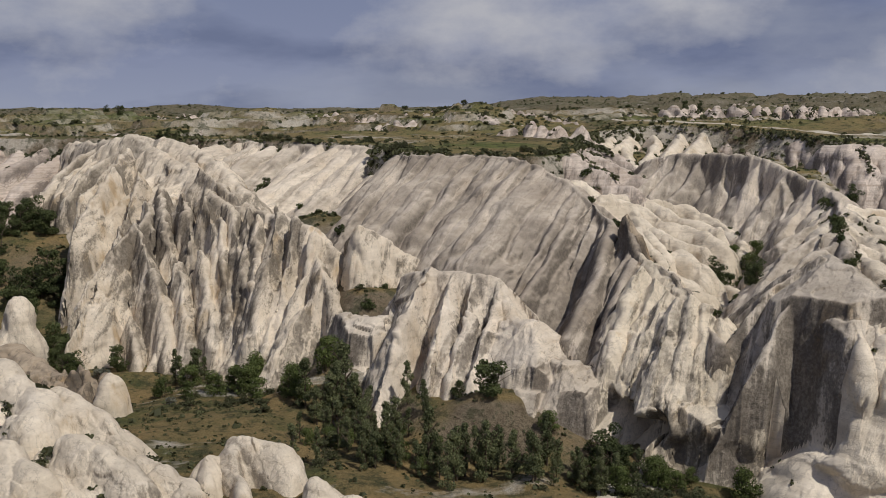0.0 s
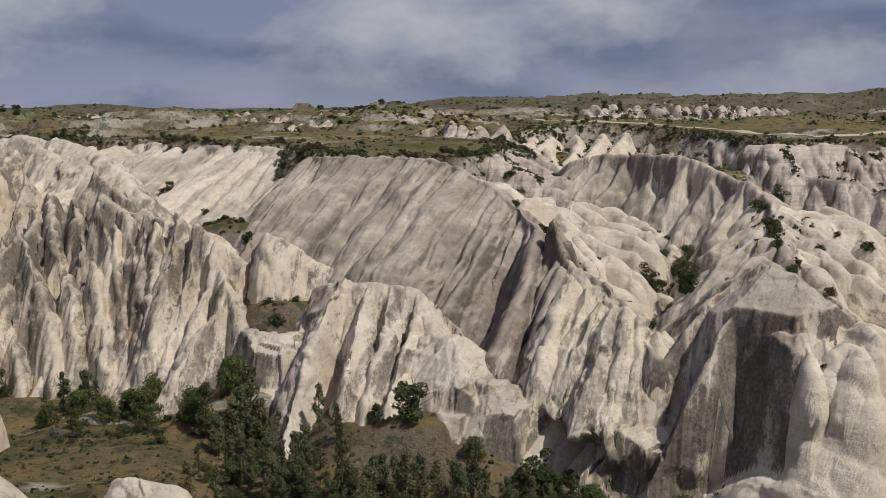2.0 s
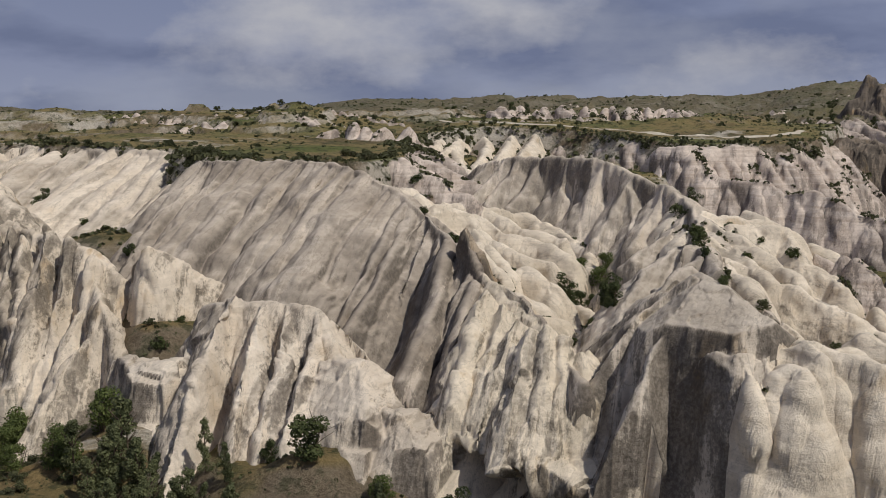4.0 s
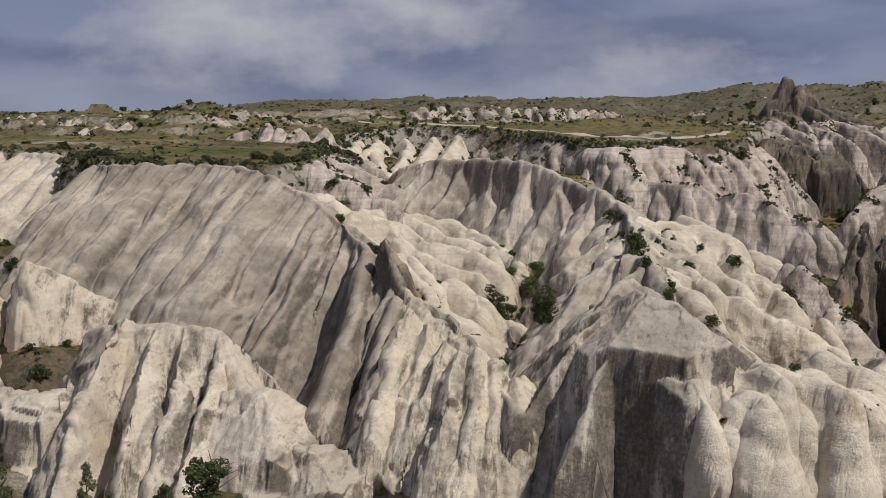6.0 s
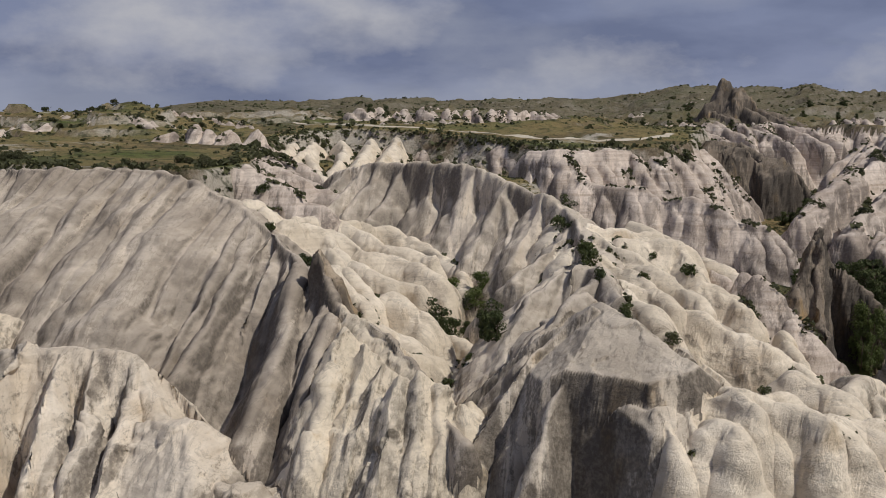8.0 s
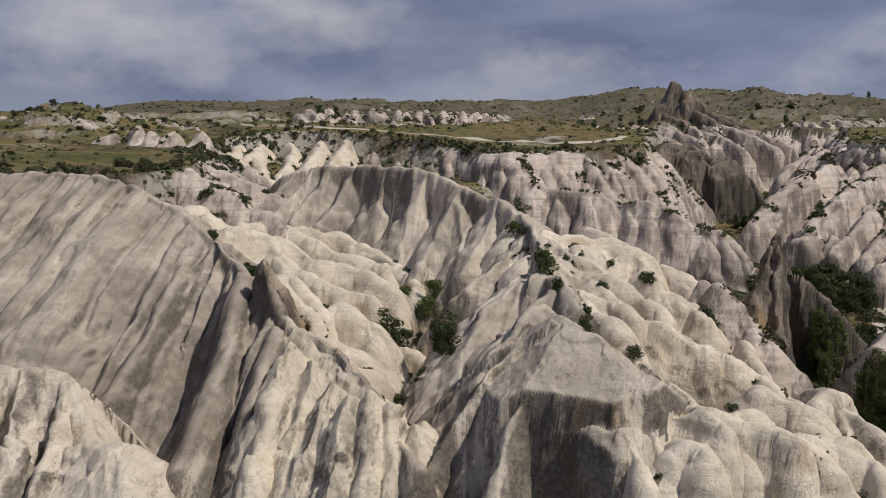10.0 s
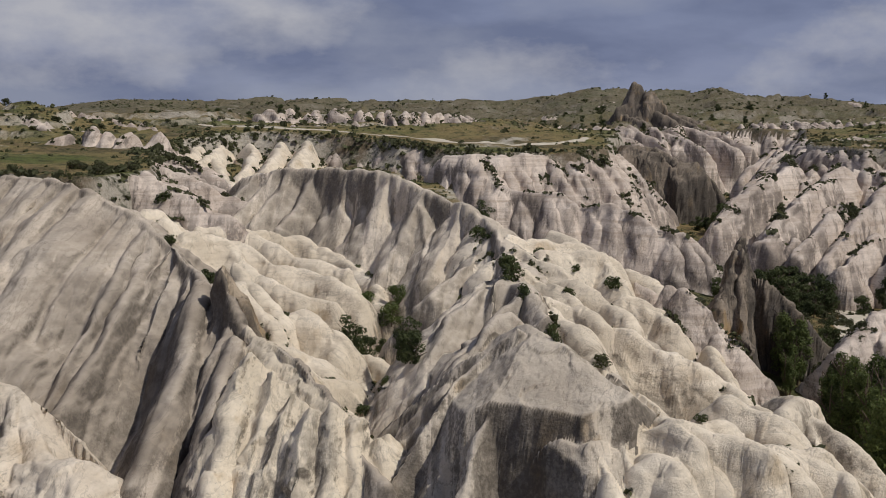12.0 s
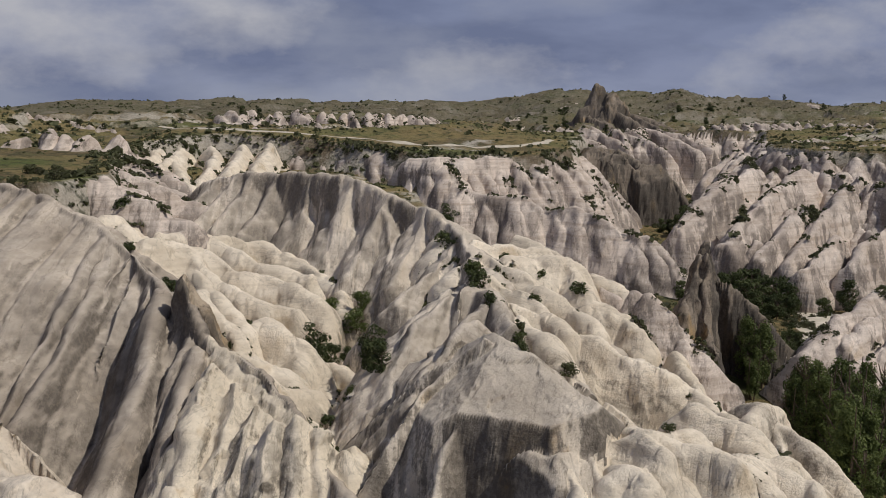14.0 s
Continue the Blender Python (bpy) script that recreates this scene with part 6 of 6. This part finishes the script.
def scrub_sheet():
    """Uncounted scrub over the plateau and slopes: one mesh of small leaf clumps."""
    rnd = np.random.RandomState(12)
    n = 110000
    v = np.exp(rnd.uniform(math.log(95), math.log(900), n))
    u = rnd.uniform(-0.55, 1.1, n)
    x, y = u * v, v
    # a denser fringe along the plateau's edge and in the gully heads
    m = 9000
    line = np.array(RIM[2:22])
    seg = rnd.randint(0, len(line) - 1, m)
    f = rnd.uniform(size=(m, 1))
    spot = line[seg] * (1 - f) + line[seg + 1] * f + rnd.normal(0, 3.0, (m, 2))
    x, y = np.r_[x, spot[:, 0]], np.r_[y, spot[:, 1]]
    u, n = x / y, n + m
    g = ground_height(x, y)
    ahead, across = GRID.cell(x, y)
    rocky = H[ahead, across] > g - 0.2
    thick = 0.5 + 0.9 * fbm(x / 45, y / 45, 131, 3) + 0.5 * fbm(x / 9, y / 9, 133, 2)
    slope = np.abs(ground_height(x + 1.0, y) - g) + np.abs(ground_height(x, y + 1.0) - g)
    thick = thick - 0.1 * (1 - smooth(150, 200, y))
    high_up = smooth(185, 230, y)
    chance = 0.07 + 0.42 * np.clip(thick, 0, 1.2) * (1 - 0.4 * smooth(0.5, 1.5, slope)) + 0.5 * high_up * smooth(0.22, 0.6, slope)
    chance = chance * (1 - 0.92 * meadow(x, y) * smooth(2, 7, polyline_distance(x, y, RIM)))
    ok = (~rocky | (y > 640)) & (rnd.uniform(size=n) < chance)
    x, y, g = x[ok], y[ok], g[ok]
    big = np.exp(rnd.normal(-1.15, 0.5, len(x))) * (0.55 + 0.45 * smooth(150, 220, y)) * (1 + 0.5 * smooth(300, 700, y))
    big *= np.where(rnd.uniform(size=len(x)) < 0.035 * smooth(250, 320, y), 2.6, 1.0)
    big = np.minimum(big, 1.25)
    per = 7
    m = len(x)
    way = rnd.normal(size=(m, per, 3))
    way[..., 2] = np.abs(way[..., 2])
    way /= np.linalg.norm(way, axis=2, keepdims=True)
    pos = np.stack([x, y, g], -1)[:, None] + way * big[:, None, None] * (1.0, 1.0, 0.85) * rnd.uniform(0.5, 1.0, (m, per, 1))
    nn = way + rnd.normal(0, 0.5, way.shape)
    t = np.cross(nn, rnd.normal(size=way.shape))
    t /= np.linalg.norm(t, axis=2, keepdims=True)
    b = np.cross(nn, t)
    b /= np.linalg.norm(b, axis=2, keepdims=True)
    s = big[:, None, None] * rnd.uniform(0.5, 0.95, (m, per, 1))
    quad = np.stack([pos - t * s, pos + b * s * 0.8, pos + t * s, pos - b * s * 0.8], 2).reshape(-1, 3)
    ob = mesh_object("scrub", quad, np.arange(m * per * 4).reshape(-1, 4), M_SCRUB, False)
    tagged(ob, "dry olive scrub scattered over plateau and slopes", "scrub", kind="stuff")


scrub_sheet()


def crease_scrub():
    """Dry scrub and soil plants in the creases between the folds of rock: one mesh."""
    rnd = np.random.RandomState(31)
    k = 4
    FOLDED = np.array([False] + [ROCKS[PARTS[q] - 1][5] == "fold" for q in range(1, len(PARTS))])
    FAR = np.array([False] + [ROCKS[PARTS[q] - 1][5] == "ridge" for q in range(1, len(PARTS))])
    core = H[k:-k, k:-k]
    mean = (H[2 * k:, k:-k] + H[:-2 * k, k:-k] + H[k:-k, 2 * k:] + H[k:-k, :-2 * k]) / 4
    cell = k * 0.0021 * (Y[k:-k, k:-k] - GRID.oy)
    hollow = (mean - core) / cell
    lean = np.hypot(H[2 * k:, k:-k] - H[:-2 * k, k:-k], H[k:-k, 2 * k:] - H[k:-k, :-2 * k]) / (2 * cell)
    cx, cy = X[k:-k, k:-k], Y[k:-k, k:-k]
    some = fbm(cx / 7, cy / 7, 141, 3)
    kinds = OWNER[k:-k, k:-k]
    good = (hollow > 0.10) & (lean < 1.2) & (cy < 330) & (some > 0.02) & FOLDED[kinds] | (lean < 0.75) & (some > 0.22) & FAR[kinds]
    good &= core > GROUND[k:-k, k:-k] + 0.4
    ij = np.argwhere(good)
    near = cell[good] ** 2 * np.where(FOLDED[kinds[good]], 3.0, 1.0)
    pick = rnd.choice(len(ij), min(12000, len(ij)), replace=False, p=near / near.sum())
    i, j = ij[pick].T
    base = np.stack([cx[i, j], cy[i, j], core[i, j] + 0.05], -1) + rnd.normal(0, 0.25, (len(i), 3)) * (1, 1, 0)
    m, per = len(base), 9
    big = np.exp(rnd.normal(-1.15, 0.4, m))[:, None, None] * (0.8 + 0.5 * smooth(120, 260, base[:, 1]))[:, None, None]
    way = rnd.normal(size=(m, per, 3))
    way[..., 2] = np.abs(way[..., 2])
    way /= np.linalg.norm(way, axis=2, keepdims=True)
    pos = base[:, None] + way * big * rnd.uniform(0.4, 1.0, (m, per, 1))
    nn = way + rnd.normal(0, 0.5, way.shape)
    t = np.cross(nn, rnd.normal(size=way.shape))
    t /= np.linalg.norm(t, axis=2, keepdims=True)
    b = np.cross(nn, t)
    b /= np.linalg.norm(b, axis=2, keepdims=True)
    s = big * rnd.uniform(0.35, 0.7, (m, per, 1))
    quad = np.stack([pos - t * s, pos + b * s * 0.8, pos + t * s, pos - b * s * 0.8], 2).reshape(-1, 3)
    tagged(mesh_object("crevice_scrub", quad, np.arange(m * per * 4).reshape(-1, 4), M_SCRUB, False), "dry olive-brown scrub rooted in creases of the rock", "scrub", kind="stuff")


crease_scrub()


def track(name, label, category, line, half):
    """A strip of bare pale ground along a line."""
    smoothline = []
    for k in range(len(line) - 1):
        p0, p1, p2, p3 = (Vector(line[max(0, min(len(line) - 1, k + o))]) for o in (-1, 0, 1, 2))
        for q in range(8):
            t = q / 8
            smoothline.append(0.5 * (2 * p1 + (p2 - p0) * t + (2 * p0 - 5 * p1 + 4 * p2 - p3) * t * t + (3 * p1 - p0 - 3 * p2 + p3) * t ** 3))
    rows = []
    for k, p in enumerate(smoothline):
        d = (smoothline[min(k + 1, len(smoothline) - 1)] - smoothline[max(k - 1, 0)]).normalized()
        side = Vector((-d.y, d.x))
        w = half * (1 + 0.27 * math.sin(k * 0.7))
        rows.append([p + side * w * o for o in (-1, -0.5, 0, 0.5, 1)])
    A = np.array([[(*p,) for p in r] for r in rows])
    z = ground_height(A[..., 0], A[..., 1]) + np.array([0.02, 0.12, 0.16, 0.12, 0.02])
    ob = mesh_object(name, np.concatenate([A, z[..., None]], -1).reshape(-1, 3), grid_faces(len(rows), 5).reshape(-1, 4), M_TRACK)
    tagged(ob, label, category, kind="structure")


track("dirt_track", "pale chalky dirt track across the meadow", "track", [(40, 330), (62, 308), (78, 296), (90, 288), (97, 279), (104, 266), (112, 262), (124, 262), (137, 268), (146, 276)], 1.5)
track("sandy_path", "pale sandy footpath at the foot of the buttress", "path", [(24.5, 104.5), (21.5, 106.5), (19.0, 106.0), (17.4, 103.0), (17.8, 99.0), (20.0, 94.0)], 1.1)
track("sandy_clearing", "pale sandy clearing among trees in the eastern valley", "clearing", [(104, 134), (113, 147), (122, 158), (132, 168), (141, 180), (150, 190)], 3.2)
